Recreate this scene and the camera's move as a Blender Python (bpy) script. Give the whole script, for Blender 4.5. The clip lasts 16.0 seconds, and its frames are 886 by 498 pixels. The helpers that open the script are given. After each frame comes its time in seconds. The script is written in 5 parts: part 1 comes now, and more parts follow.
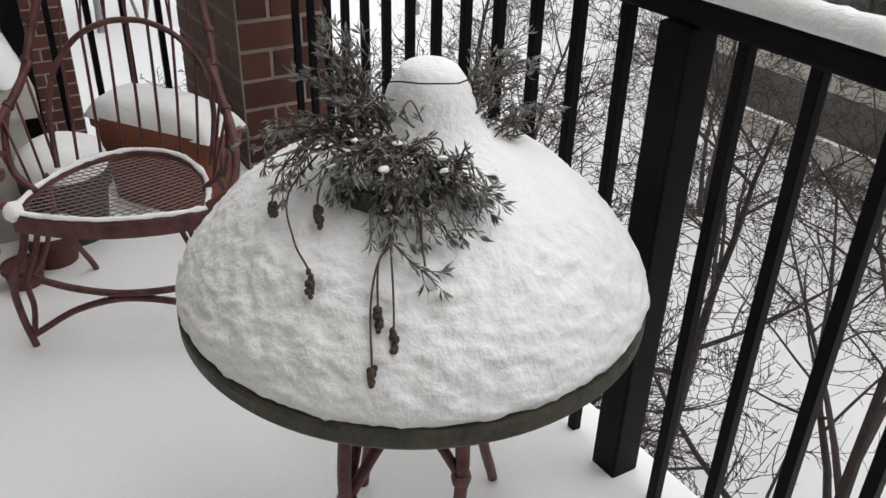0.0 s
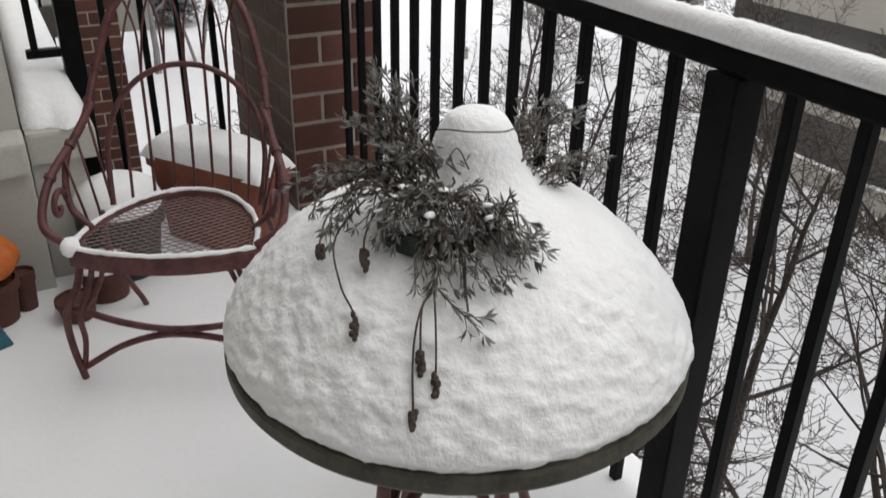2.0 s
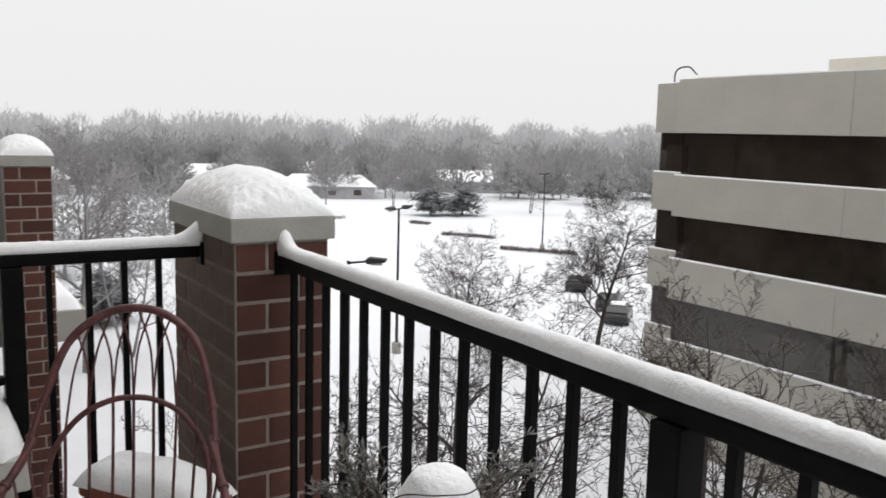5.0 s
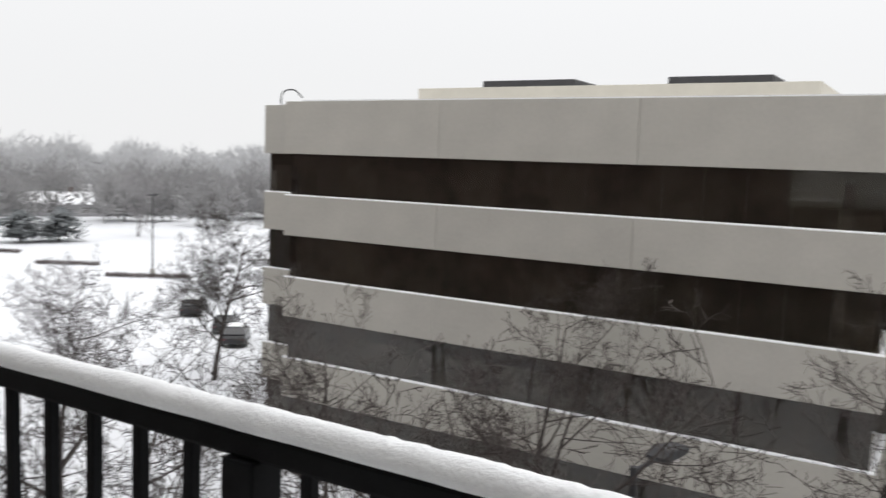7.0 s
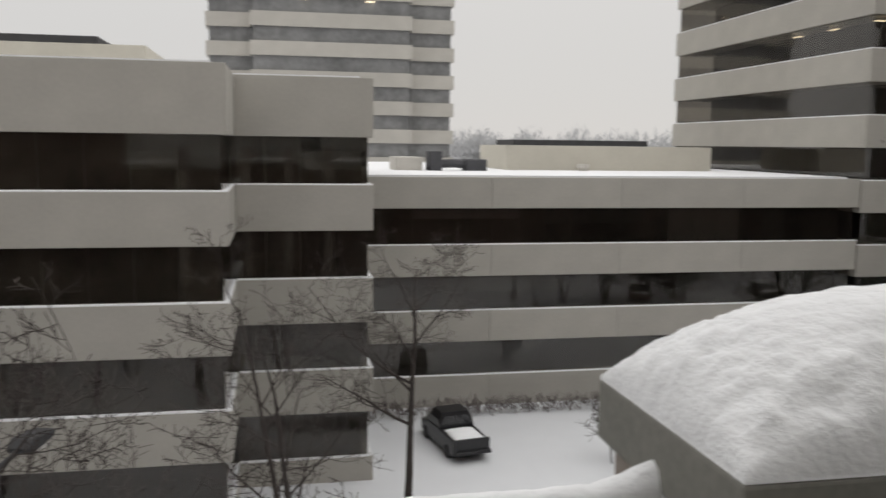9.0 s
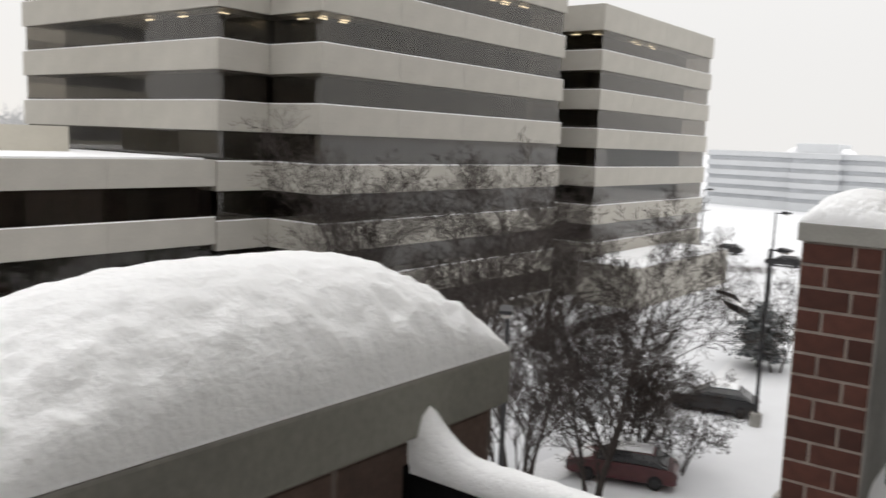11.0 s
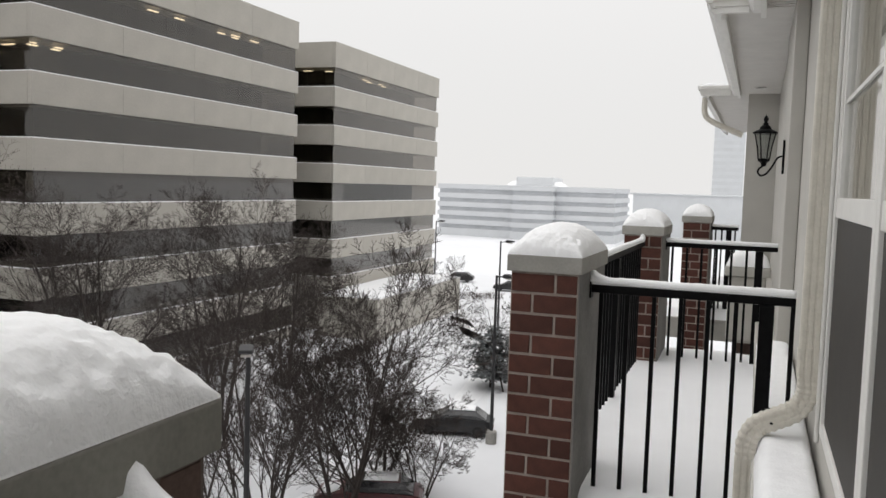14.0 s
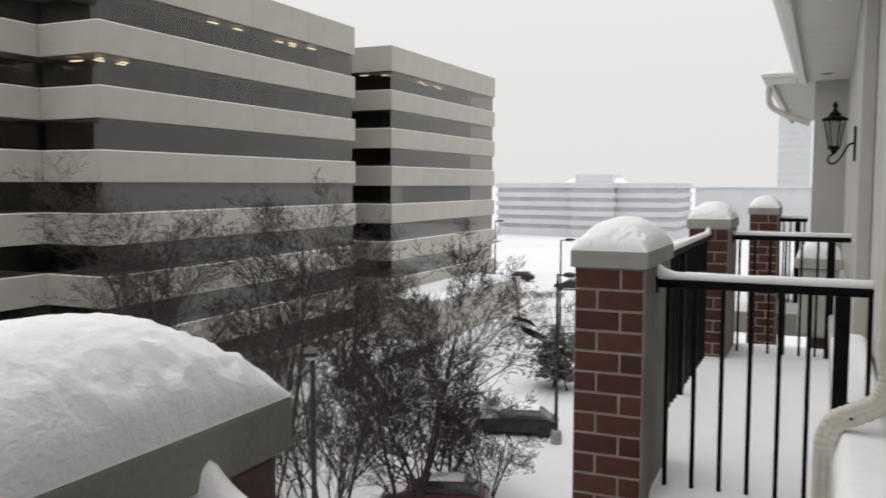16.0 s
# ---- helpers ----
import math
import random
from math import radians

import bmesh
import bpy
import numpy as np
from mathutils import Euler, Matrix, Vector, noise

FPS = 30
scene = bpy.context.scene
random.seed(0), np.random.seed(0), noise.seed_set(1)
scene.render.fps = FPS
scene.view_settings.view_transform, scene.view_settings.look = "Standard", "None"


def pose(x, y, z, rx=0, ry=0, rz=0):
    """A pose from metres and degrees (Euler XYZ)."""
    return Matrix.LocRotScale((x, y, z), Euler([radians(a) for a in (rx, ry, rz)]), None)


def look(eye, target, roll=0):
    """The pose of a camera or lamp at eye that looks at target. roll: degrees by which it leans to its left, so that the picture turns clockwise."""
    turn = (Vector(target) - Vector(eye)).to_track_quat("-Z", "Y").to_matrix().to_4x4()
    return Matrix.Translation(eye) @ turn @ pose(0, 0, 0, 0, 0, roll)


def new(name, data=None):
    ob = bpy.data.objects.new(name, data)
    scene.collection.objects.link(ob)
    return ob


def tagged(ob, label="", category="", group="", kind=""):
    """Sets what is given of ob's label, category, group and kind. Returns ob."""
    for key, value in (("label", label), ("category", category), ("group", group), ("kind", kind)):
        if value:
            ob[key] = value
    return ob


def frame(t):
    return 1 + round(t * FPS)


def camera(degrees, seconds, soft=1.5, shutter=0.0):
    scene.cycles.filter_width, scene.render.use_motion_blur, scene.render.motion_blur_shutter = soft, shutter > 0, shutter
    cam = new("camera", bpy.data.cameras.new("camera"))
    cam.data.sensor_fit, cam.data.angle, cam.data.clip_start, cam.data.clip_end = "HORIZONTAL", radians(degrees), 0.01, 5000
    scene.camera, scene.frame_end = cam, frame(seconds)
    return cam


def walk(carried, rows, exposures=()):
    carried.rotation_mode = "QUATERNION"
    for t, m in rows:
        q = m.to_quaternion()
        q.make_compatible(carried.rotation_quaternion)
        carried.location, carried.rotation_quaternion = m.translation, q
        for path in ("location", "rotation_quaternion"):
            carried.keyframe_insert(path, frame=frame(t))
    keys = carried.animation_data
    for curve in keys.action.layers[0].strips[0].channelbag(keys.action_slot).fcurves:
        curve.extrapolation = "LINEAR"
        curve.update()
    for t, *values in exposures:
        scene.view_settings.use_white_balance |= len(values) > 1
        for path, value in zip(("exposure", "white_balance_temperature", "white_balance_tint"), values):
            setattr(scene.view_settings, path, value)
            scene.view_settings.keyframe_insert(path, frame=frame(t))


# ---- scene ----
cam = camera(55.3, 16.0, shutter=0.4)
PATH = [
    (0, (-0.917, 0.108, 1.249), (-0.008, 1.575, 0.238), 1.6),
    (0.5, (-0.919, 0.112, 1.252), (-0.033, 1.587, 0.234), 1.3),
    (1, (-0.918, 0.114, 1.251), (-0.063, 1.601, 0.224), 1.1),
    (1.5, (-0.919, 0.109, 1.246), (-0.084, 1.617, 0.232), 1.1),
    (2, (-0.921, 0.102, 1.258), (-0.08, 1.662, 0.331), 1.2),
    (2.5, (-0.921, 0.094, 1.268), (-0.063, 1.718, 0.476), 1.3),
    (3, (-0.935, 0.081, 1.287), (-0.061, 1.768, 0.661), 1.5),
    (5.5, (-0.968, 0.109, 1.366), (0.213, 1.707, 1.139), 2.0),
    (6, (-0.925, 0.113, 1.371), (0.433, 1.565, 1.152), 1.9),
    (6.5, (-0.882, 0.113, 1.362), (0.647, 1.384, 1.148), 1.8),
    (7, (-0.847, 0.118, 1.349), (0.846, 1.164, 1.15), 2.1),
    (7.5, (-0.852, 0.2, 1.383), (0.99, 0.953, 1.19), 1.9),
    (8, (-0.872, 0.262, 1.42), (1.091, 0.584, 1.213), 1.3),
    (8.5, (-0.855, 0.27, 1.388), (1.131, 0.206, 1.157), 0.5),
    (9, (-0.803, 0.201, 1.359), (1.146, -0.177, 1.113), 0.7),
    (9.5, (-0.787, 0.166, 1.351), (1.075, -0.519, 1.104), 1.0),
    (10, (-0.775, 0.126, 1.349), (0.914, -0.915, 1.098), 1.2),
    (12.5, (-0.818, 0.019, 1.365), (-0.129, -1.842, 1.116), 3.1),
    (13, (-0.827, 0.025, 1.37), (-0.178, -1.85, 1.119), 2.8),
    (13.5, (-0.857, 0.076, 1.381), (-0.187, -1.797, 1.173), 2.2),
    (14, (-0.86, 0.087, 1.379), (-0.168, -1.783, 1.227), 1.8),
    (14.5, (-0.859, 0.087, 1.376), (-0.162, -1.782, 1.237), 1.4),
    (15, (-0.858, 0.088, 1.374), (-0.166, -1.784, 1.236), 1.0),
    (15.5, (-0.855, 0.084, 1.373), (-0.156, -1.784, 1.234), 0.7),
    (16, (-0.844, 0.073, 1.368), (-0.022, -1.743, 1.215), 0.1),
]
EXPOSURE = [(0, 0.15, 6530, 10), (1.5, 0.15, 6530, 10), (3, 0.02, 6530, 10), (5.5, 0.11, 6430, 10), (7, 0.14, 6400, 10), (7.6, 0.17, 6480, 10), (8, -0.02, 6560, 10), (9, -0.33, 6600, 10),
            (9.5, -0.18, 6600, 10), (10, 0.06, 6600, 10), (12.5, 0.1, 6540, 10), (14, 0.02, 6540, 10), (16, -0.05, 6530, 10)]
walk(cam, [(t, look(e, g, r)) for t, e, g, r in PATH], EXPOSURE)


# ---- light and sky ----
world = bpy.data.worlds.new("overcast")
scene.world = world
world.use_nodes = True
wt = world.node_tree
wt.nodes.clear()
w_out = wt.nodes.new("ShaderNodeOutputWorld")
w_bg = wt.nodes.new("ShaderNodeBackground")
w_sky = wt.nodes.new("ShaderNodeTexSky")
w_sky.sky_type, w_sky.sun_disc = "NISHITA", False
w_sky.sun_elevation, w_sky.sun_rotation = radians(28), radians(110)
w_mul = wt.nodes.new("ShaderNodeMix")
w_mul.data_type = "RGBA"
w_mul.blend_type = "MIX"
w_mul.inputs["Factor"].default_value = 0.998
w_mul.inputs["B"].default_value = (0.86, 0.855, 0.85, 1)
wt.links.new(w_sky.outputs["Color"], w_mul.inputs["A"])
wt.links.new(w_mul.outputs["Result"], w_bg.inputs["Color"])
w_co = wt.nodes.new("ShaderNodeTexCoord")
w_sep = wt.nodes.new("ShaderNodeSeparateXYZ")
w_sq, w_lin = wt.nodes.new("ShaderNodeMath"), wt.nodes.new("ShaderNodeMath")
w_sq.operation, w_sq.inputs[1].default_value = "POWER", 2.0
w_lin.operation, w_lin.inputs[1].default_value, w_lin.inputs[2].default_value = "MULTIPLY_ADD", 1.3, 0.93
wt.links.new(w_co.outputs["Generated"], w_sep.inputs["Vector"])
wt.links.new(w_sep.outputs["Z"], w_sq.inputs[0])
wt.links.new(w_sq.outputs[0], w_lin.inputs[0])
wt.links.new(w_lin.outputs[0], w_bg.inputs["Strength"])
wt.links.new(w_bg.outputs["Background"], w_out.inputs["Surface"])

sun_data = bpy.data.lights.new("sun", "SUN")
sun_data.energy, sun_data.angle, sun_data.color = 0.35, radians(50), (1.0, 0.97, 0.93)
sun = new("sun", sun_data)
sun.matrix_basis = look((20, -10, 40), (0, 8, 0))


# ---- materials ----
def material(name, base, rough=0.7, metal=0.0, spread=0.15, scale=8.0, fine=60.0, bump=0.3, depth=0.004,
             second=None, rand=0.0, spec=0.4, island=False):
    """A surface with two scales of variation and a fine relief."""
    m = bpy.data.materials.new(name)
    m.use_nodes = True
    t = m.node_tree
    b = t.nodes["Principled BSDF"]
    b.inputs["Roughness"].default_value, b.inputs["Metallic"].default_value = rough, metal
    b.inputs["Specular IOR Level"].default_value = spec
    co = t.nodes.new("ShaderNodeTexCoord")
    n1, n2 = t.nodes.new("ShaderNodeTexNoise"), t.nodes.new("ShaderNodeTexNoise")
    n1.inputs["Scale"].default_value, n1.inputs["Detail"].default_value = scale, 5
    n2.inputs["Scale"].default_value, n2.inputs["Detail"].default_value = fine, 3
    for n in (n1, n2):
        t.links.new(co.outputs["Object"], n.inputs["Vector"])
    add = t.nodes.new("ShaderNodeMath")
    add.operation = "ADD"
    t.links.new(n1.outputs["Fac"], add.inputs[0])
    half = t.nodes.new("ShaderNodeMath")
    half.operation, half.inputs[1].default_value = "MULTIPLY", 0.5
    t.links.new(n2.outputs["Fac"], half.inputs[0])
    t.links.new(half.outputs[0], add.inputs[1])
    ramp = t.nodes.new("ShaderNodeMapRange")
    ramp.inputs["From Min"].default_value, ramp.inputs["From Max"].default_value = 0.5, 1.0
    t.links.new(add.outputs[0], ramp.inputs["Value"])
    mix = t.nodes.new("ShaderNodeMix")
    mix.data_type = "RGBA"
    lo = [max(0.0, c * (1 - spread)) for c in base]
    hi = [min(1.0, c * (1 + spread)) for c in base] if second is None else second
    mix.inputs["A"].default_value, mix.inputs["B"].default_value = (*lo, 1), (*hi, 1)
    t.links.new(ramp.outputs["Result"], mix.inputs["Factor"])
    col = mix.outputs["Result"]
    if rand:
        info = t.nodes.new("ShaderNodeNewGeometry" if island else "ShaderNodeObjectInfo")
        mr = t.nodes.new("ShaderNodeMapRange")
        mr.inputs["To Min"].default_value, mr.inputs["To Max"].default_value = 1 - rand, 1 + rand
        t.links.new(info.outputs["Random Per Island" if island else "Random"], mr.inputs["Value"])
        hsv = t.nodes.new("ShaderNodeHueSaturation")
        t.links.new(mr.outputs["Result"], hsv.inputs["Value"])
        t.links.new(col, hsv.inputs["Color"])
        col = hsv.outputs["Color"]
    t.links.new(col, b.inputs["Base Color"])
    if bump:
        bp = t.nodes.new("ShaderNodeBump")
        bp.inputs["Strength"].default_value, bp.inputs["Distance"].default_value = bump, depth
        t.links.new(add.outputs[0], bp.inputs["Height"])
        t.links.new(bp.outputs["Normal"], b.inputs["Normal"])
    return m


SNOW = material("snow", (0.86, 0.865, 0.875), 0.75, spread=0.03, scale=24, fine=120, bump=0.45, depth=0.011, spec=0.25)
SNOW_SOFT = material("snow_soft", (0.84, 0.845, 0.86), 0.8, spread=0.02, scale=3, fine=60, bump=0.15, depth=0.01, spec=0.2)
SNOW_FAR = material("snow_field", (0.69, 0.7, 0.72), 0.85, spread=0.05, scale=0.05, fine=0.5, bump=0.2, depth=0.2, spec=0.1)
SNOW_TRACK = material("packed_snow", (0.76, 0.765, 0.78), 0.8, spread=0.1, scale=0.4, fine=4, bump=0.4, depth=0.1, spec=0.1)
CONCRETE = material("cast_stone", (0.32, 0.31, 0.285), 0.85, spread=0.14, scale=5, fine=90, bump=0.3, depth=0.002)
# Darker copy of the cast stone: the near cap's shade put into colour.
CONCRETE_SHADE = material("shaded_cast_stone", (0.22, 0.213, 0.19), 0.8, spread=0.2, scale=4, fine=90, bump=0.3, depth=0.002)
BRICK = material("brick_red", (0.076, 0.028, 0.02), 0.85, spread=0.28, scale=12, fine=120, bump=0.5, depth=0.002, rand=0.3)
BRICK_DARK = material("brick_weathered", (0.105, 0.07, 0.058), 0.85, spread=0.3, scale=9, fine=110, bump=0.5, depth=0.002, rand=0.15)
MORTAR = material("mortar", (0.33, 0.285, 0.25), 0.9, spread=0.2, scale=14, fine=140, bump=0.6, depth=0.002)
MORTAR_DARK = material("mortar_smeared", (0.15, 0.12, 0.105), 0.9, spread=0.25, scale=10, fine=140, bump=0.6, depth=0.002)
RENDER_GREY = material("grey_render", (0.18, 0.173, 0.165), 0.85, spread=0.25, scale=4, fine=60, bump=0.3, depth=0.002)
IRON = material("black_iron", (0.006, 0.006, 0.0065), 0.45, 0.0, spread=0.3, scale=25, fine=180, bump=0.1, depth=0.001, spec=0.06)
RED_IRON = material("red_painted_iron", (0.075, 0.02, 0.023), 0.5, spread=0.35, scale=30, fine=200, bump=0.25, depth=0.001, second=(0.14, 0.05, 0.048))
TABLE_EDGE = material("table_edge_metal", (0.032, 0.033, 0.028), 0.6, spread=0.4, scale=25, fine=120, bump=0.3, depth=0.001, second=(0.085, 0.078, 0.055))
TERRA = material("terracotta", (0.2, 0.065, 0.04), 0.8, spread=0.25, scale=9, fine=90, bump=0.3, depth=0.002)
TERRA_DARK = material("terracotta_wet", (0.09, 0.035, 0.027), 0.75, spread=0.25, scale=9, fine=90, bump=0.3, depth=0.002)
GREEN_POT = material("dark_green_pot", (0.02, 0.028, 0.022), 0.5, spread=0.3, scale=12, fine=80, bump=0.1)
PUMPKIN = material("pumpkin_skin", (0.5, 0.13, 0.025), 0.5, spread=0.2, scale=8, fine=60, bump=0.2)
TEAL = material("teal_plastic", (0.02, 0.09, 0.12), 0.4, spread=0.3, scale=10, fine=50, bump=0.2)
LEAF = material("lavender_leaf", (0.2, 0.198, 0.188), 0.75, spread=0.3, scale=20, fine=200, bump=0.0, rand=0.45, island=True)
STEM = material("dry_stem", (0.07, 0.05, 0.04), 0.8, spread=0.3, scale=30, fine=200, bump=0.2, depth=0.001)
WALL = material("stucco_wall", (0.5, 0.485, 0.45), 0.9, spread=0.06, scale=3, fine=150, bump=0.4, depth=0.002)
TRIM = material("white_trim", (0.74, 0.73, 0.70), 0.5, spread=0.05, scale=6, fine=60, bump=0.05)
STONE_BASE = material("stone_base", (0.47, 0.455, 0.42), 0.85, spread=0.1, scale=5, fine=100, bump=0.4, depth=0.002)
SOFFIT = material("soffit_panel", (0.6, 0.58, 0.55), 0.6, spread=0.06, scale=6, fine=60, bump=0.05)
SPOUT = material("cream_spout", (0.62, 0.59, 0.52), 0.45, spread=0.12, scale=8, fine=70, bump=0.1)
SCREEN = material("insect_screen", (0.04, 0.036, 0.031), 0.6, spread=0.1, scale=10, fine=300, bump=0.1)
PANEL = material("precast_panel", (0.405, 0.385, 0.345), 0.85, spread=0.07, scale=0.5, fine=6, bump=0.2, depth=0.01, rand=0.03)
# Paler panel with distance haze in its colour; also serves pale roof metal.
PANEL_FAR = material("pale_hazed_panel", (0.52, 0.495, 0.45), 0.85, spread=0.06, scale=0.4, fine=4, bump=0.0, rand=0.03)
# Cladding of the farthest buildings, paled by mist mixed into its colour.
PANEL_MIST = material("misted_cladding", (0.6, 0.615, 0.63), 0.8, spread=0.05, scale=0.2, fine=2, bump=0.0)
# Tones for blocks behind glass; the dimness of rooms is put into them.
CORE = material("unlit_interior_tone", (0.045, 0.042, 0.038), 0.9, spread=0.5, scale=0.35, fine=1.5, bump=0.0, second=(0.1, 0.09, 0.08))
CORE_PALE = material("dimmed_interior_tone", (0.1, 0.095, 0.088), 0.9, spread=0.5, scale=0.35, fine=1.5, bump=0.0, second=(0.24, 0.225, 0.2))
BLIND = material("grey_blind", (0.14, 0.135, 0.128), 0.9, spread=0.2, scale=0.8, fine=6, bump=0.0)
BLIND_DARK = material("shaded_blind", (0.08, 0.076, 0.07), 0.9, spread=0.25, scale=0.8, fine=6, bump=0.0)
# Far tower windows, lifted near the wall tone so colour carries the mist.
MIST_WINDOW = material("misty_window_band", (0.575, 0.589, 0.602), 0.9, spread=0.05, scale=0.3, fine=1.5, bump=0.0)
# Distant tower's window tone, lightened so that colour stands for haze.
CORE_HAZE = material("hazed_interior", (0.24, 0.24, 0.24), 0.9, spread=0.3, scale=0.3, fine=1.5, bump=0.0)
# Window depth of the far block, with mist put into the colour.
CORE_MIST = material("misted_interior", (0.46, 0.475, 0.495), 0.9, spread=0.1, scale=0.3, fine=1.5, bump=0.0)
MULLION = material("dark_mullion", (0.03, 0.03, 0.03), 0.5, spread=0.1, bump=0.0)
BARK = material("bark", (0.045, 0.036, 0.032), 0.9, spread=0.35, scale=3, fine=25, bump=0.4, depth=0.01)
# Bark for trees farther off, its colour greyed to stand for haze.
BARK_HAZE = material("hazed_bark", (0.24, 0.23, 0.235), 0.9, spread=0.3, scale=0.5, fine=4, bump=0.0)


def brush(name, base, spread, scale):
    """Fine twigs seen from afar: light falls on them and through them."""
    m = material(name, base, 0.95, spread=spread, scale=scale, fine=scale * 9, bump=0.0, spec=0.0, rand=0.08, island=True)
    t = m.node_tree
    b = t.nodes["Principled BSDF"]
    colour = b.inputs["Base Color"].links[0].from_socket
    tl, mix = t.nodes.new("ShaderNodeBsdfTranslucent"), t.nodes.new("ShaderNodeMixShader")
    t.links.new(colour, tl.inputs["Color"])
    mix.inputs["Fac"].default_value = 0.5
    t.links.new(b.outputs["BSDF"], mix.inputs[1])
    t.links.new(tl.outputs["BSDF"], mix.inputs[2])
    t.links.new(mix.outputs["Shader"], t.nodes["Material Output"].inputs["Surface"])
    return m


# Twig colours greyed for distance haze; the farther row is paler still.
WOODS_1 = brush("hazed_twigs", (0.34, 0.335, 0.335), 0.22, 0.05)
WOODS_2 = brush("hazed_twigs_pale", (0.54, 0.54, 0.545), 0.12, 0.03)
NEEDLE = material("snowy_needles", (0.06, 0.075, 0.075), 0.9, spread=0.3, scale=1.5, fine=12, bump=0.0, second=(0.3, 0.31, 0.32))
HEDGE = material("bare_hedge", (0.12, 0.1, 0.095), 0.95, spread=0.3, scale=2, fine=12, bump=0.5, depth=0.1)
ROOF_DARK = material("dark_louvre", (0.06, 0.06, 0.065), 0.7, spread=0.2, scale=2, fine=12, bump=0.2)
CAR_DARK = material("dark_car_paint", (0.012, 0.012, 0.014), 0.3, spread=0.3, scale=2, fine=20, bump=0.0, spec=0.6)
CAR_RED = material("red_car_paint", (0.075, 0.012, 0.014), 0.3, spread=0.2, scale=2, fine=20, bump=0.0, spec=0.6)
CAR_GLASS = material("car_glass", (0.02, 0.02, 0.022), 0.15, spread=0.1, bump=0.0, spec=0.7)
RUBBER = material("rubber", (0.02, 0.02, 0.02), 0.9, spread=0.2, bump=0.0)
LAMP_GREY = material("galvanised_pole", (0.03, 0.03, 0.032), 0.65, spread=0.2, scale=4, fine=30, bump=0.0)
HOUSE = material("house_siding", (0.36, 0.35, 0.36), 0.9, spread=0.15, scale=0.5, fine=4, bump=0.0)


def glass(name, colour, clear, rough=0.06):
    m = bpy.data.materials.new(name)
    m.use_nodes = True
    t = m.node_tree
    t.nodes.clear()
    out = t.nodes.new("ShaderNodeOutputMaterial")
    gl, tr = t.nodes.new("ShaderNodeBsdfGlossy"), t.nodes.new("ShaderNodeBsdfTransparent")
    gl.inputs["Roughness"].default_value = rough
    gl.inputs["Color"].default_value = (0.93, 0.91, 0.89, 1)
    tr.inputs["Color"].default_value = (*colour, 1)
    fr = t.nodes.new("ShaderNodeLayerWeight")
    fr.inputs["Blend"].default_value = 0.5
    pw, gain = t.nodes.new("ShaderNodeMath"), t.nodes.new("ShaderNodeMath")
    pw.operation, pw.inputs[1].default_value = "POWER", 4.0
    gain.operation, gain.inputs[1].default_value, gain.inputs[2].default_value = "MULTIPLY_ADD", 0.85, clear
    t.links.new(fr.outputs["Facing"], pw.inputs[0])
    t.links.new(pw.outputs[0], gain.inputs[0])
    mix = t.nodes.new("ShaderNodeMixShader")
    t.links.new(gain.outputs[0], mix.inputs["Fac"])
    t.links.new(tr.outputs["BSDF"], mix.inputs[1])
    t.links.new(gl.outputs["BSDF"], mix.inputs[2])
    t.links.new(mix.outputs["Shader"], out.inputs["Surface"])
    return m


PANE = glass("tinted_glass", (0.62, 0.605, 0.58), 0.065, 0.04)
CLEAR = glass("clear_glass", (0.8, 0.82, 0.82), 0.05, 0.02)
GLOW = bpy.data.materials.new("fluorescent_tube")
GLOW.use_nodes = True
gb = GLOW.node_tree.nodes["Principled BSDF"]
gb.inputs["Emission Color"].default_value, gb.inputs["Emission Strength"].default_value = (1.0, 0.84, 0.58, 1), 3.2


# ---- helpers for building ----
def finish(bm, name, mat, smooth=False):
    me = bpy.data.meshes.new(name)
    bm.to_mesh(me)
    bm.free()
    me.materials.append(mat)
    if smooth:
        for p in me.polygons:
            p.use_smooth = True
    return me


def part(name, bm, mat, parent, label="", smooth=False):
    ob = new(name, finish(bm, name, mat, smooth))
    ob.parent = parent
    if label:
        tagged(ob, label)
    return ob


def shared(name, me, parent, m):
    ob = new(name, me)
    ob.parent = parent
    ob.matrix_basis = m
    return ob


def thing(name, label, category, group="", kind="", at=(0, 0, 0)):
    ob = new(name)
    ob.empty_display_size = 0.1
    ob.location = at
    return tagged(ob, label, category, group, kind)


def solid(name, bm, mat, label, category, kind="structure", smooth=False, group=""):
    return tagged(new(name, finish(bm, name, mat, smooth)), label, category, group, kind)


def block(bm, x0, x1, y0, y1, z0, z1, bevel=0.0):
    r = bmesh.ops.create_cube(bm, size=1.0)
    vs = r["verts"]
    for v in vs:
        v.co = Vector((x0 + (v.co.x + 0.5) * (x1 - x0), y0 + (v.co.y + 0.5) * (y1 - y0), z0 + (v.co.z + 0.5) * (z1 - z0)))
    if bevel:
        es = list({e for v in vs for e in v.link_edges})
        bmesh.ops.bevel(bm, geom=es, offset=bevel, segments=2, affect="EDGES", profile=0.6)
    return bm


def boxed(*a, bevel=0.0):
    return block(bmesh.new(), *a, bevel=bevel)


def tube(bm, pts, radius, sides=8, taper=None, cap=True):
    """A round bar along points; taper: a radius for each point."""
    pts = [Vector(p) for p in pts]
    rings, n = [], len(pts)
    up = Vector((0, 0, 1))
    d0 = (pts[1] - pts[0]).normalized()
    side = d0.cross(up)
    if side.length < 1e-3:
        side = d0.cross(Vector((1, 0, 0)))
    side.normalize()
    for i, p in enumerate(pts):
        d = (pts[min(i + 1, n - 1)] - pts[max(i - 1, 0)]).normalized()
        side = (side - d * side.dot(d)).normalized()
        other = d.cross(side)
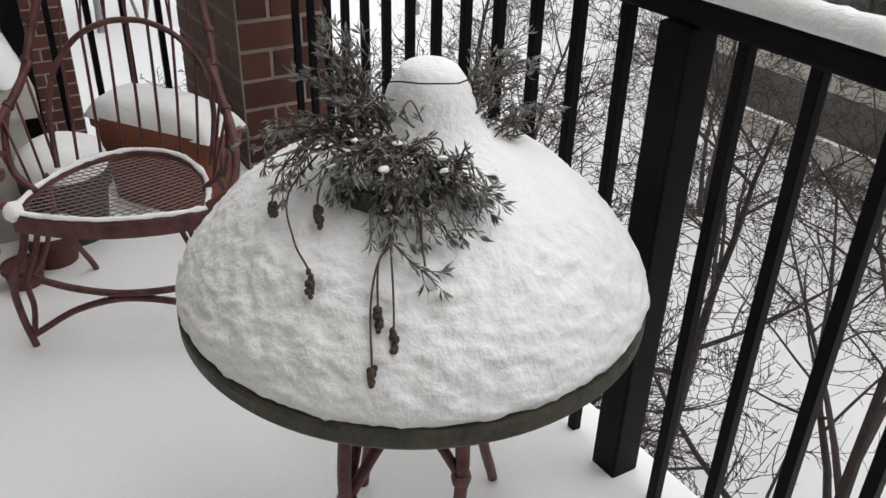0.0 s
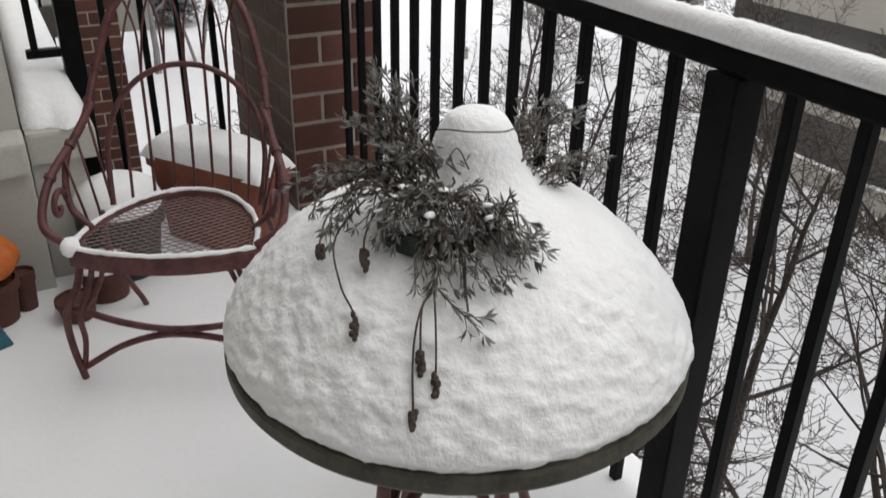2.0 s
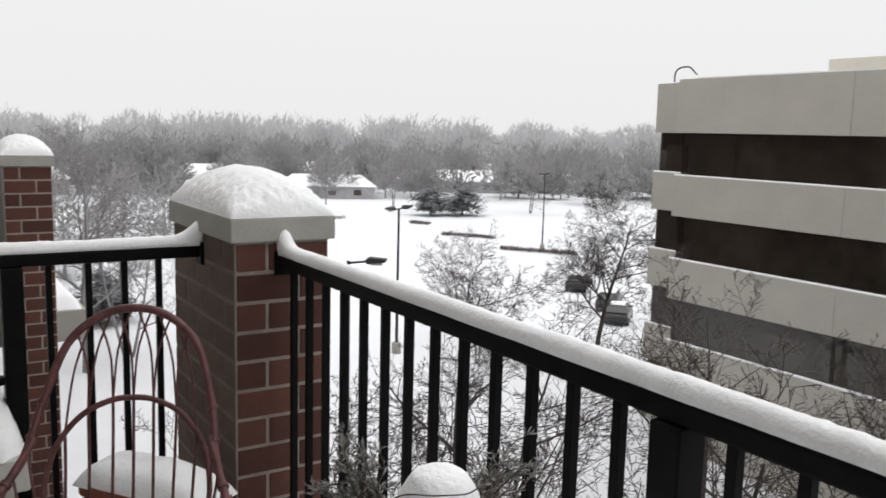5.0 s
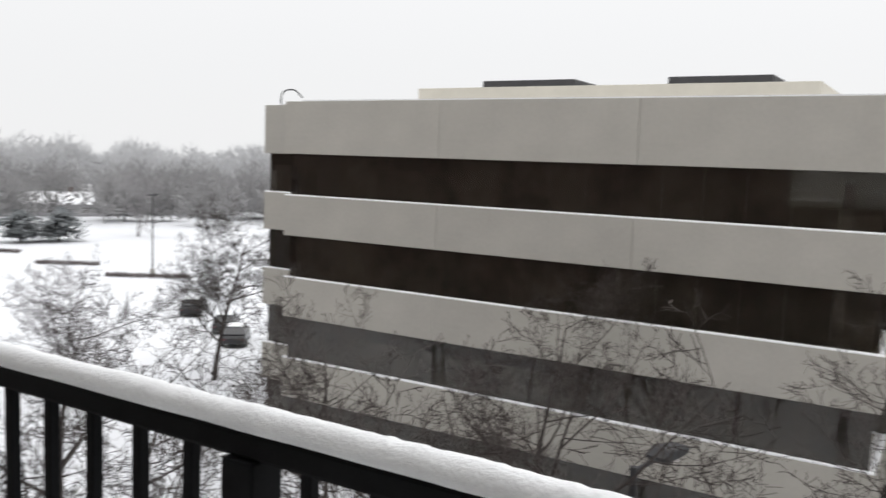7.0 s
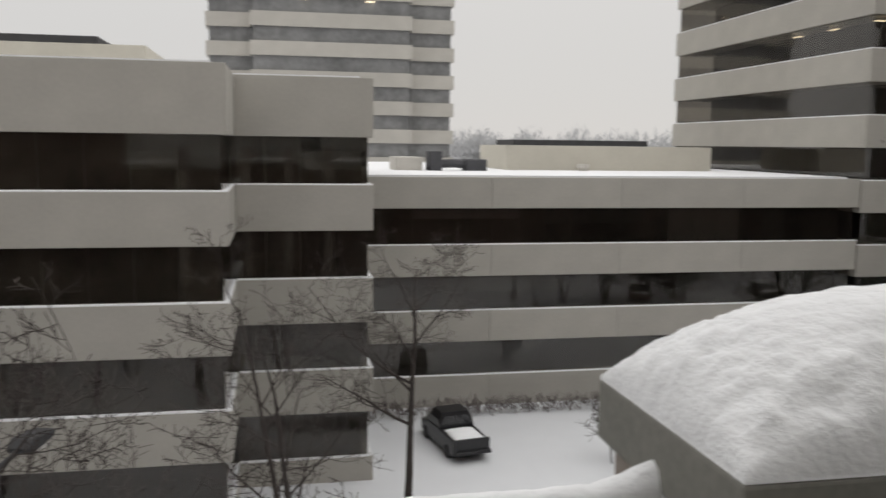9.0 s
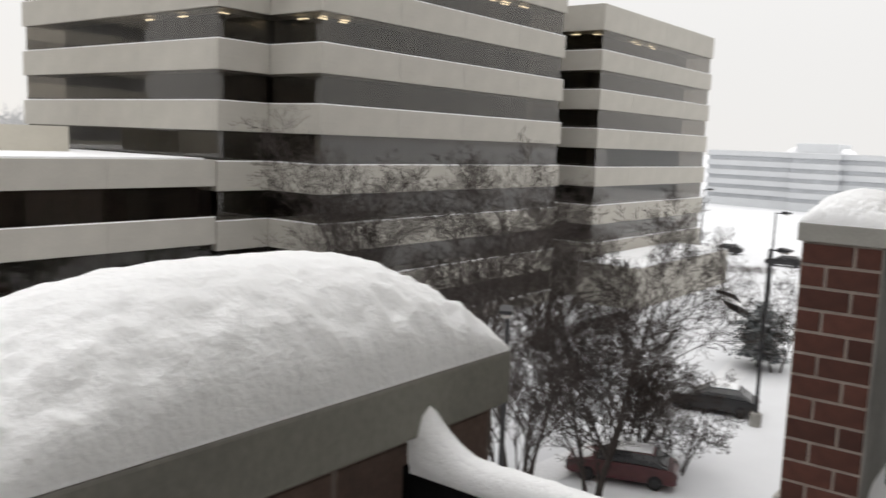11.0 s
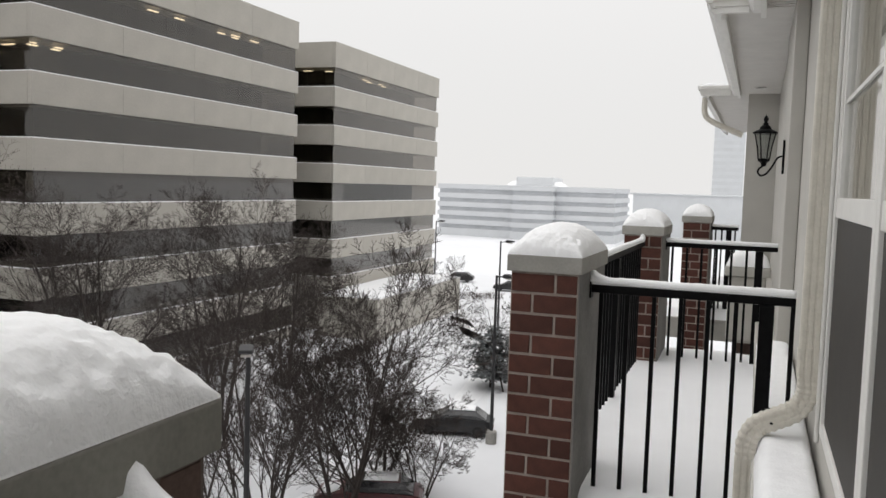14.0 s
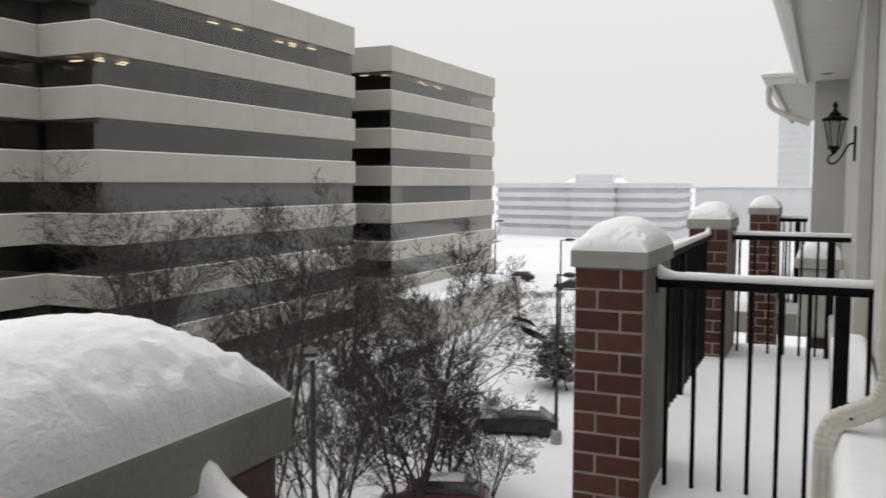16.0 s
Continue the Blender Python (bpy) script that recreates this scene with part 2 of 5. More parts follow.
        r = radius if taper is None else taper[i]
        rings.append([bm.verts.new(p + r * (side * math.cos(a) + other * math.sin(a)))
                      for a in (2 * math.pi * k / sides for k in range(sides))])
    for a, b in zip(rings, rings[1:]):
        for k in range(sides):
            bm.faces.new((a[k], a[(k + 1) % sides], b[(k + 1) % sides], b[k]))
    if cap:
        bm.faces.new(rings[0][::-1])
        bm.faces.new(rings[-1])
    return bm


def lathe(bm, profile, segs=32, centre=(0, 0), squash=1.0):
    """A turned form from (radius, height) pairs."""
    rings = []
    for r, z in profile:
        if r < 1e-5:
            rings.append([bm.verts.new((centre[0], centre[1], z))])
        else:
            rings.append([bm.verts.new((centre[0] + r * math.cos(a), centre[1] + squash * r * math.sin(a), z))
                          for a in (2 * math.pi * k / segs for k in range(segs))])
    for a, b in zip(rings, rings[1:]):
        for k in range(segs):
            q = (k + 1) % segs
            if len(a) == 1 and len(b) > 1:
                bm.faces.new((a[0], b[k], b[q]))
            elif len(b) == 1 and len(a) > 1:
                bm.faces.new((a[k], a[q], b[0]))
            elif len(a) > 1:
                bm.faces.new((a[k], a[q], b[q], b[k]))
    return bm


def curve(points, n=16):
    """A smooth line through control points."""
    p = [Vector(q) for q in points]
    p = [p[0] * 2 - p[1]] + p + [p[-1] * 2 - p[-2]]
    out = []
    for i in range(1, len(p) - 2):
        for k in range(n):
            t = k / n
            a, b, c, d = p[i - 1], p[i], p[i + 1], p[i + 2]
            out.append(0.5 * ((2 * b) + (c - a) * t + (2 * a - 5 * b + 4 * c - d) * t * t + (3 * b - a - 3 * c + d) * t ** 3))
    out.append(p[-2])
    return out


def pillow(bm, x0, x1, y0, y1, z0, height, nx=14, ny=14, power=2.4, rough=0.004, skirt=0.004, lean=(0, 0), seed=0, lumps=0.0):
    """A mound of snow over a rectangle, lumpy, with a closed underside."""
    grid = []
    for j in range(ny + 1):
        row = []
        for i in range(nx + 1):
            u, v = 2 * i / nx - 1, 2 * j / ny - 1
            f = max(0.0, (1 - abs(u) ** power)) ** 0.5 * max(0.0, (1 - abs(v) ** (power + 0.7))) ** 0.5
            x, y = x0 + (u + 1) / 2 * (x1 - x0), y0 + (v + 1) / 2 * (y1 - y0)
            q = Vector((x * 9 + seed, y * 9, seed * 1.7))
            z = z0 + skirt + height * f * (1 + lean[0] * u + lean[1] * v) + (rough * noise.noise(q) + rough * 0.55 * noise.noise(q * 3.1) + rough * 0.3 * noise.noise(q * 7.3)) * min(1.0, 0.15 + 2.2 * f)
            z += lumps * (noise.noise(q * 4.0) + 0.7 * noise.noise(q * 8.2)) * min(1.0, 2.2 * f) * (0.12 + 1.9 * (1 - f))
            edge = abs(u) > 0.999 or abs(v) > 0.999
            if edge:
                k = 1 + 0.25 * rough * noise.noise(q * 2) / max(0.02, abs(x1 - x0))
                x, y = (x0 + x1) / 2 + (x - (x0 + x1) / 2) * k, (y0 + y1) / 2 + (y - (y0 + y1) / 2) * k
            row.append(bm.verts.new((x, y, z)))
        grid.append(row)
    for j in range(ny):
        for i in range(nx):
            bm.faces.new((grid[j][i], grid[j][i + 1], grid[j + 1][i + 1], grid[j + 1][i]))
    rim = grid[0] + [r[-1] for r in grid[1:]] + grid[-1][-2::-1] + [r[0] for r in grid[-2:0:-1]]
    low = [bm.verts.new((v.co.x, v.co.y, z0)) for v in rim]
    n = len(rim)
    for k in range(n):
        bm.faces.new((rim[(k + 1) % n], rim[k], low[k], low[(k + 1) % n]))
    bm.faces.new(low)
    return bm


def ridge(bm, a, b, width, height, seed=0, step=0.03, end_peak=(0.0, 0.0)):
    """Snow lying along a rail from a to b, with a rounded, uneven back and optional drifts at the ends."""
    a, b = Vector(a), Vector(b)
    n = max(4, int((b - a).length / step))
    d = (b - a).normalized()
    s = Vector((-d.y, d.x, 0)).normalized()
    rings = []
    for i in range(n + 1):
        t = i / n
        p = a.lerp(b, t)
        L = (b - a).length
        h = height * (1 + 0.07 * noise.noise(Vector((seed, t * L * 5, 0))) + 0.07 * noise.noise(Vector((seed, t * L * 40, 4))) + 0.06 * noise.noise(Vector((seed, t * L * 95, 7))))
        h += end_peak[0] * math.exp(-(t * L / 0.05) ** 2) + end_peak[1] * math.exp(-((1 - t) * L / 0.05) ** 2)
        w = width * (1 + 0.1 * noise.noise(Vector((seed + 9, t * L * 9, 0))))
        rings.append([bm.verts.new(p + s * (w / 2 * c) + Vector((0, 0, max(0.0, h * e))))
                      for c, e in ((-1, 0), (-1.1, 0.3), (-1.02, 0.6), (-0.7, 0.87), (0, 1), (0.7, 0.87), (1.02, 0.6), (1.1, 0.3), (1, 0))])
    for p, q in zip(rings, rings[1:]):
        for k in range(9):
            bm.faces.new((p[k], p[(k + 1) % 9], q[(k + 1) % 9], q[k]))
    bm.faces.new(rings[0])
    bm.faces.new(rings[-1][::-1])
    bmesh.ops.recalc_face_normals(bm, faces=bm.faces)
    return bm

FROSTED = material("frosted_red_mesh", (0.2, 0.14, 0.14), 0.6, spread=0.3, scale=40, fine=200, bump=0.0)


# ---- ground ----
GROUND = -13.5
bm = bmesh.new()
N = 60
gv = []
for j in range(N + 1):
    row = []
    for i in range(N + 1):
        u, v = 2 * i / N - 1, 2 * j / N - 1
        x, y = 1800 * u * abs(u) ** 1.6, 1800 * v * abs(v) ** 1.6
        far = max(0.0, math.hypot(x, y) - 150)
        row.append(bm.verts.new((x, y, GROUND + 0.03 * noise.noise(Vector((x * 0.05, y * 0.05, 0))) + min(6.0, far * 0.006))))
    gv.append(row)
for j in range(N):
    for i in range(N):
        bm.faces.new((gv[j][i], gv[j][i + 1], gv[j + 1][i + 1], gv[j + 1][i]))
solid("ground", bm, SNOW_FAR, "deep white snow over the ground and parking lots", "ground", smooth=True)


def strip(name, pts, width, label):
    """A lightly packed track in the snow along points."""
    bm = bmesh.new()
    line = curve([(x, y, GROUND + 0.05) for x, y in pts], 14)
    prev = None
    for i, p in enumerate(line):
        d = (line[min(i + 1, len(line) - 1)] - line[max(i - 1, 0)]).normalized()
        s = Vector((-d.y, d.x, 0)) * width / 2 * (1 + 0.25 * noise.noise(p * 0.15))
        pair = (bm.verts.new(p - s), bm.verts.new(p + s))
        if prev:
            bm.faces.new((prev[0], prev[1], pair[1], pair[0]))
        prev = pair
    bmesh.ops.recalc_face_normals(bm, faces=bm.faces)
    return solid(name, bm, SNOW_TRACK, label, "road")


strip("road", [(20, -70), (24, -78), (34, -86), (60, -92)], 1.6, "tyre track packed into the snow of the drive")
strip("road", [(19, -74), (24, -82), (34, -90), (60, -96)], 1.6, "tyre track packed into the snow of the drive")
strip("road", [(18, -30), (17, -48), (21, -70), (40, -110), (52, -150)], 1.8, "tyre track packed into the snow of the drive")


# ---- office buildings ----
def office(name, label, outline, bands, wall, core, pane_edges, pitch=1.5, panel=7.6, lights=(), detail=True, depth=0.35, inner=2.4, blinds=False):
    """Storeys of precast panels and strip windows round an outline; bands: spandrels as (bottom, top) from the roof down."""
    root = thing(name, label, "office building", "office buildings")
    chance = random.Random(len(outline) + int(bands[0][1]))
    n = len(outline)
    area = sum(outline[i][0] * outline[(i + 1) % n][1] - outline[(i + 1) % n][0] * outline[i][1] for i in range(n))
    pts = [Vector((x, y, 0)) for x, y in (outline if area > 0 else outline[::-1])]

    def inset(k):
        res = []
        for i in range(n):
            a, b, c = pts[i - 1], pts[i], pts[(i + 1) % n]
            d1, d2 = (b - a).normalized(), (c - b).normalized()
            res.append(b + k * (Vector((-d1.y, d1.x, 0)) + Vector((-d2.y, d2.x, 0))))
        return res

    def prism(ring, z0, z1):
        bm = bmesh.new()
        lo = [bm.verts.new((p.x, p.y, z0)) for p in ring]
        hi = [bm.verts.new((p.x, p.y, z1)) for p in ring]
        bm.faces.new(lo[::-1])
        bm.faces.new(hi)
        for i in range(n):
            bm.faces.new((lo[i], lo[(i + 1) % n], hi[(i + 1) % n], hi[i]))
        return bm

    # One solid block stands for the rooms, their dimness given by its colour.
    part("interior", prism(inset(inner), bands[-1][0] + 0.1, bands[0][0] - 0.02), core, root, "solid block behind the glass, room dimness put into its colour")
    meshes = {}
    for k, (z0, z1) in enumerate(bands):
        part("floor_slab", prism(inset(depth), z0 + 0.02, z1 - 0.02 if k else z1 - 0.5), wall, root)
        if k == 0:
            part("roof_snow", prism(inset(depth + 0.2), z1 - 0.495, z1 + 0.1), SNOW_SOFT, root, "snow lying on the flat roof")
        for e in range(n):
            a, b = pts[e], pts[(e + 1) % n]
            d = (b - a).normalized()
            out = Vector((d.y, -d.x, 0))
            convex_a = (pts[e] - pts[e - 1]).cross(b - a).z > 0
            convex_b = (b - a).cross(pts[(e + 2) % n] - b).z > 0
            a2, b2 = a.copy(), b.copy()
            if abs(d.y) < 0.5:
                a2 += d * (depth + 0.004 if convex_a else 0.004)
                b2 -= d * (depth + 0.004 if convex_b else 0.004)
            L = (b2 - a2).length
            if e not in pane_edges or not detail:
                count = 1
            else:
                count = max(1, round(L / panel))
            w = L / count
            key = (round(w, 3), round(z1 - z0, 3), "p")
            if key not in meshes:
                meshes[key] = finish(boxed(0.006, w - 0.006, 0, depth, 0, z1 - z0, bevel=0.02 if detail else 0), "panel", wall)
            turn = Matrix(((d.x, -out.x, 0, 0), (d.y, -out.y, 0, 0), (0, 0, 1, 0), (0, 0, 0, 1)))
            for i in range(count):
                p = a2 + d * (w * i)
                shared("panel", meshes[key], root, Matrix.Translation((p.x, p.y, z0)) @ turn)
            if k and e in pane_edges:
                sk = (round(L, 3), "s")
                if sk not in meshes:
                    meshes[sk] = finish(ridge(bmesh.new(), (0, 0.12, 0), (L, 0.12, 0), 0.2, 0.07, seed=e, step=1.2), "snow", SNOW_SOFT)
                shared("sill_snow", meshes[sk], root, Matrix.Translation((a2.x, a2.y, z1)) @ turn)
            if k + 1 < len(bands) and e in pane_edges:
                top, bot = z0, bands[k + 1][1]
                q0, q1 = a - out * 0.22 + d * (0.22 if convex_a else -0.22), b - out * 0.22 - d * (0.22 if convex_b else -0.22)
                LL = (q1 - q0).length
                m = max(1, round(LL / pitch))
                pw = LL / m
                pk = (round(pw, 3), round(top - bot, 3), "g")
                if pk not in meshes:
                    meshes[pk] = finish(boxed(0.008, pw - 0.008, 0, 0.03, 0.0, top - bot), "pane", PANE)
                base = Matrix.Translation((q0.x, q0.y, bot)) @ turn
                for i in range(m):
                    shared("pane", meshes[pk], root, base @ Matrix.Translation((i * pw, 0, 0)))
                run = 0
                for i in range(m if blinds else 0):
                    if run <= 0:
                        run, drop, tone = chance.randint(1, 4), chance.choice((0.0, 0.0, 0.0, 0.3, 0.45, 0.62, 1.0)), chance.choice((BLIND, BLIND_DARK))
                    run -= 1
                    if drop:
                        bk = (round(pw, 3), round(top - bot, 3), drop, tone.name)
                        if bk not in meshes:
                            meshes[bk] = finish(boxed(0.03, pw - 0.03, 0.06, 0.08, (top - bot) * (1 - drop) + 0.02, top - bot - 0.02), "blind", tone)
                        shared("blind", meshes[bk], root, base @ Matrix.Translation((i * pw, 0, 0)))
    for k, e, along, inside, length in lights:
        a, b = pts[e], pts[(e + 1) % n]
        d = (b - a).normalized()
        out = Vector((d.y, -d.x, 0))
        p = a + d * along - out * inside
        z = bands[k][0] - 0.25
        shared("ceiling_light", finish(boxed(0, length * 0.75, -0.11, 0.11, 0, 0.06), "ceiling_light", GLOW), root,
               Matrix.Translation((p.x, p.y, z)) @ Matrix(((d.x, -out.x, 0, 0), (d.y, -out.y, 0, 0), (0, 0, 1, 0), (0, 0, 0, 1))))
    return root


def storeys(top, parapet, first, storey, spandrel, count, base):
    """Spandrels from the roof down to the ground."""
    rows = [(top - parapet, top)]
    for i in range(count):
        rows.append((first - storey * i - spandrel, first - storey * i))
    rows.append((base, first - storey * count))
    return rows


BLD_A = office("office_building", "beige precast office block with dark strip windows across the yard",
               [(30, 2.0), (35.2, 2.0), (35.2, -3.73), (52, -3.73), (52, 31.6), (32, 31.6), (32, 28.35), (30, 28.35)],
               storeys(4.08, 2.48, -0.42, 4.0, 1.93, 3, GROUND - 0.5), PANEL, CORE_PALE, tuple(range(8)), lights=[], inner=0.45, blinds=True)
BLD_W = office("office_building", "low beige office wing with dark strip windows and a snowy roof",
               [(45.1, -34.6), (80, -34.6), (80, -3.76), (45.1, -3.76)],
               storeys(-0.45, 1.72, -4.23, 3.75, 1.77, 2, GROUND - 0.5), PANEL, CORE, (3,), inner=0.8, blinds=True)
BLD_C = office("office_building", "tall beige office tower with lit offices behind dark strip windows",
               [(40, -39), (45.1, -39), (45.1, -34.7), (71, -34.7), (71, -70), (40, -70)],
               storeys(16.0, 2.55, 11.35, 3.97, 1.95, 6, GROUND - 0.5), PANEL, CORE, tuple(range(6)),
               lights=[(0, 5, 11.3, 0.9, 1.4), (0, 5, 14.3, 0.9, 1.3), (0, 5, 20.4, 1.4, 1.2), (0, 5, 21.6, 0.9, 1.4), (0, 5, 22.6, 1.6, 1.2), (0, 5, 24.4, 0.9, 1.5),
                       (1, 5, 0.8, 0.9, 0.5), (1, 5, 1.3, 1.7, 1.0), (1, 5, 2.7, 0.9, 0.8), (1, 5, 3.2, 1.7, 0.9), (1, 4, 1.5, 1.2, 1.2), (1, 3, 1.0, 1.2, 1.0), (1, 2, 16, 1.2, 1.2), (1, 2, 20, 1.2, 1.2)])
BLD_D = office("office_building", "beige office tower with strip windows beyond its twin",
               [(38.5, -74.5), (60, -74.5), (60, -103), (38.5, -103)],
               storeys(14.95, 2.45, 10.6, 3.76, 1.88, 5, GROUND - 0.5), PANEL, CORE, tuple(range(4)),
               lights=[(0, 2, 17.5, 0.9, 1.2), (0, 2, 19.6, 1.5, 1.0), (0, 3, 8, 0.9, 1.3), (0, 3, 10, 1.4, 1.3), (0, 3, 12, 0.9, 1.3), (0, 3, 14, 1.5, 1.3)])
for dat in ((46, 60, -74.45, -70.05, GROUND, 12.0),):
    solid("wall_link", boxed(*dat), PANEL, "plain precast link between the two towers", "wall")
podium = thing("podium", "low precast podium with snow on its flat roof", "podium")
part("wall", boxed(32.0, 38.4, -95, -71.5, GROUND, -9.6, bevel=0.05), PANEL, podium)
part("snow", pillow(bmesh.new(), 32.0, 38.4, -95, -71.5, -9.6, 0.35, power=8, rough=0.05), SNOW_SOFT, podium, smooth=True)
BLD_E = office("office_building", "distant office tower with banded windows, haze put into its colours",
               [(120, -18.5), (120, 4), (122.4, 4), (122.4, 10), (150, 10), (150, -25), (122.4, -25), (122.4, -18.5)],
               storeys(43.3, 2.2, 38.9, 3.95, 1.95, 13, GROUND - 0.5), PANEL_FAR, CORE_HAZE, (), pitch=2.4, panel=40, detail=False, inner=0.45,
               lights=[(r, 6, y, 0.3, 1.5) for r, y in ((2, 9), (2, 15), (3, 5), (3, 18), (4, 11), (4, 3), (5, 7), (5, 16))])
BLD_F = office("office_building", "low white office block with blue-grey bands, mist put into its colours",
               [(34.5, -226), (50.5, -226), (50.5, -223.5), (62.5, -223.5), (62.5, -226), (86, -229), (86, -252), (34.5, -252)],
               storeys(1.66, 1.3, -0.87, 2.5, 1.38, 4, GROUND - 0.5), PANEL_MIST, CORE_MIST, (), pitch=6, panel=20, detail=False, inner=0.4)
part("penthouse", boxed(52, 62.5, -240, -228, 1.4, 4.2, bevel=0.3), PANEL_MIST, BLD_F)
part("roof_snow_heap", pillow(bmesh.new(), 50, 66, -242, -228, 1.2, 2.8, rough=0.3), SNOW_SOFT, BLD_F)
tower = thing("tower", "far apartment tower, its fading into snowfall put into pale colours", "tower")
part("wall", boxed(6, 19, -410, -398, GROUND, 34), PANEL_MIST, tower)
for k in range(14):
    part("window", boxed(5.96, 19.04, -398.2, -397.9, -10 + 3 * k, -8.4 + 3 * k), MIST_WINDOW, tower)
# Hall raised to cover bright horizon snow; its colour includes the mist.
low = thing("hall", "long low building far across the snow, mist put into its colour", "building")
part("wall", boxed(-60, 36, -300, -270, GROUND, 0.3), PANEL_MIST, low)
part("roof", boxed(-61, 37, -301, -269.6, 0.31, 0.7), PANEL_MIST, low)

# rooftop plant
CREAM = material("cream_screen", (0.52, 0.49, 0.42), 0.8, spread=0.06, scale=0.6, fine=5, bump=0.0)
ph = thing("penthouse", "cream rooftop plant screen with dark louvres on top", "penthouse")
part("wall", boxed(35.5, 46, 5.4, 24.4, 3.6, 5.15, bevel=0.04), CREAM, ph)
for y0, y1 in ((16.5, 21.5), (7.5, 12.0)):
    part("louvre", boxed(37, 42, y0, y1, 5.16, 5.62, bevel=0.05), ROOF_DARK, ph)
ph2 = thing("penthouse", "cream rooftop plant screen with a dark louvre band", "penthouse")
part("wall", boxed(56, 64, -30.5, -15.2, -0.9, 1.35, bevel=0.04), CREAM, ph2)
part("louvre", boxed(57, 62, -26, -16.0, 1.36, 1.75), ROOF_DARK, ph2)
unit = thing("rooftop_unit", "grey rooftop air unit with pipes in the snow", "air unit")
part("housing", boxed(54, 57, -9.0, -7.2, -0.95, 0.5, bevel=0.05), PANEL_FAR, unit)
part("fan_housing", boxed(53.4, 55.2, -10.2, -9.4, -0.95, 0.9, bevel=0.05), ROOF_DARK, unit)
part("duct", tube(bmesh.new(), curve([(54, -9.3, -0.2), (54, -10.5, 0.1), (54, -12, 0.0), (54, -12.8, -0.6)], 6), 0.28), ROOF_DARK, unit)
part("fan", boxed(53.4, 55, -13.2, -11.8, -0.95, 0.4, bevel=0.1), ROOF_DARK, unit)
for loc in ((55, -20.4, -1.0), (60, -31.4, -1.0)):
    v = thing("roof_vent", "small pale metal vent on the snowy roof", "vent", "roof vents")
    part("stack", lathe(bmesh.new(), [(0.3, loc[2]), (0.3, loc[2] + 0.8), (0.45, loc[2] + 0.85), (0.45, loc[2] + 1.1), (0, loc[2] + 1.15)], 12, loc[:2]), PANEL_FAR, v)
roof_lamp = thing("camera_pole", "thin bent pole on the roof corner", "pole")
part("arm", tube(bmesh.new(), curve([(32.6, 31.0, 3.6), (32.6, 31.0, 4.7), (32.6, 30.2, 4.9), (32.6, 29.6, 4.5)], 6), 0.04), LAMP_GREY, roof_lamp)


# ---- own building ----
solid("wall_recess", boxed(-2.1, -1.85, -1.2, 2.6, -0.3, 3.2), WALL, "beige stucco wall at the back of the balcony", "wall")
solid("wall_north", boxed(-2.1, -0.905, 2.6, 12.0, -0.6, 3.2), WALL, "beige stucco pier beside the balcony", "wall")
solid("wall_return", boxed(-1.85, -1.125, -1.45, -1.2, -0.6, 3.2), WALL, "beige stucco corner of the recess", "wall")
bm = bmesh.new()
for dat in ((-1.45, -1.12, -3.31, -1.452, -0.6, 0.5), (-1.45, -1.12, -3.31, -1.452, 2.25, 3.2), (-1.45, -1.12, -8.6, -3.312, -0.6, 3.2)):
    block(bm, *dat)
solid("wall_south", bm, WALL, "beige stucco facade with a window opening", "wall")
solid("wall_bay", boxed(-1.45, -0.66, -20, -12.4, -0.6, 3.4), WALL, "cream stucco bay further along the facade", "wall")
solid("wall_middle", boxed(-1.45, -1.06, -12.398, -8.602, -0.6, 3.2), WALL, "beige stucco facade behind the next balcony", "wall")
solid("wall_pilaster", boxed(-1.118, -1.03, -7.9, -6.1, -0.1, 2.74, bevel=0.01), WALL, "beige stucco pilaster with a lantern", "wall")

# Unseen storeys below, added in dark brick to darken the opposite windows' reflections.
bm = bmesh.new()
for x1, y0, y1 in ((-0.905, 2.6, 12.0), (-1.119, -12.4, 2.598), (-0.66, -20, -12.402)):
    block(bm, -2.1, x1, y0, y1, GROUND, -0.602)
solid("wall_lower", bm, BRICK_DARK, "unseen dark brick lower storeys, added to darken window reflections", "wall")

# stone base ledges with snow
bm = bmesh.new()
block(bm, -0.90, -0.76, 2.56, 11.9, -0.3, 0.36, bevel=0.006)
block(bm, -0.90, -0.72, 2.53, 11.9, 0.361, 0.455, bevel=0.012)
block(bm, -1.84, -0.902, 2.5, 2.598, -0.3, 0.36, bevel=0.006)
block(bm, -1.84, -0.902, 2.46, 2.598, 0.361, 0.455, bevel=0.012)
solid("ledge_north", bm, STONE_BASE, "moulded stone base course under the stucco pier", "ledge")
solid("ledge_snow", pillow(bmesh.new(), -0.90, -0.725, 2.54, 11.8, 0.456, 0.12, nx=8, ny=60, power=5, rough=0.012), SNOW, "thick snow along the stone ledge", "snow", "", True)
bm = bmesh.new()
block(bm, -1.118, -0.92, -12.3, -1.46, -0.9, 0.27, bevel=0.006)
block(bm, -1.118, -0.89, -12.3, -1.44, 0.272, 0.35, bevel=0.012)
solid("ledge_south", bm, STONE_BASE, "stone base course under the window", "ledge")
solid("ledge_snow", pillow(bmesh.new(), -1.116, -0.9, -6.05, -1.46, 0.351, 0.09, nx=8, ny=70, power=6, rough=0.01), SNOW, "snow along the ledge below the window", "snow", "", True)

# eaves, soffit, gutters
bm = bmesh.new()
# Extended unseen over the own balcony, added to darken the faces below.
block(bm, -2.1, -0.80, -6.7, 12.0, 2.75, 2.79)
for k in range(66):
    block(bm, -1.05, -0.84, -6.65 + 0.08 * k, -6.60 + 0.08 * k, 2.738, 2.7495)
block(bm, -2.1, -0.52, -12.3, -6.702, 2.75, 2.79)
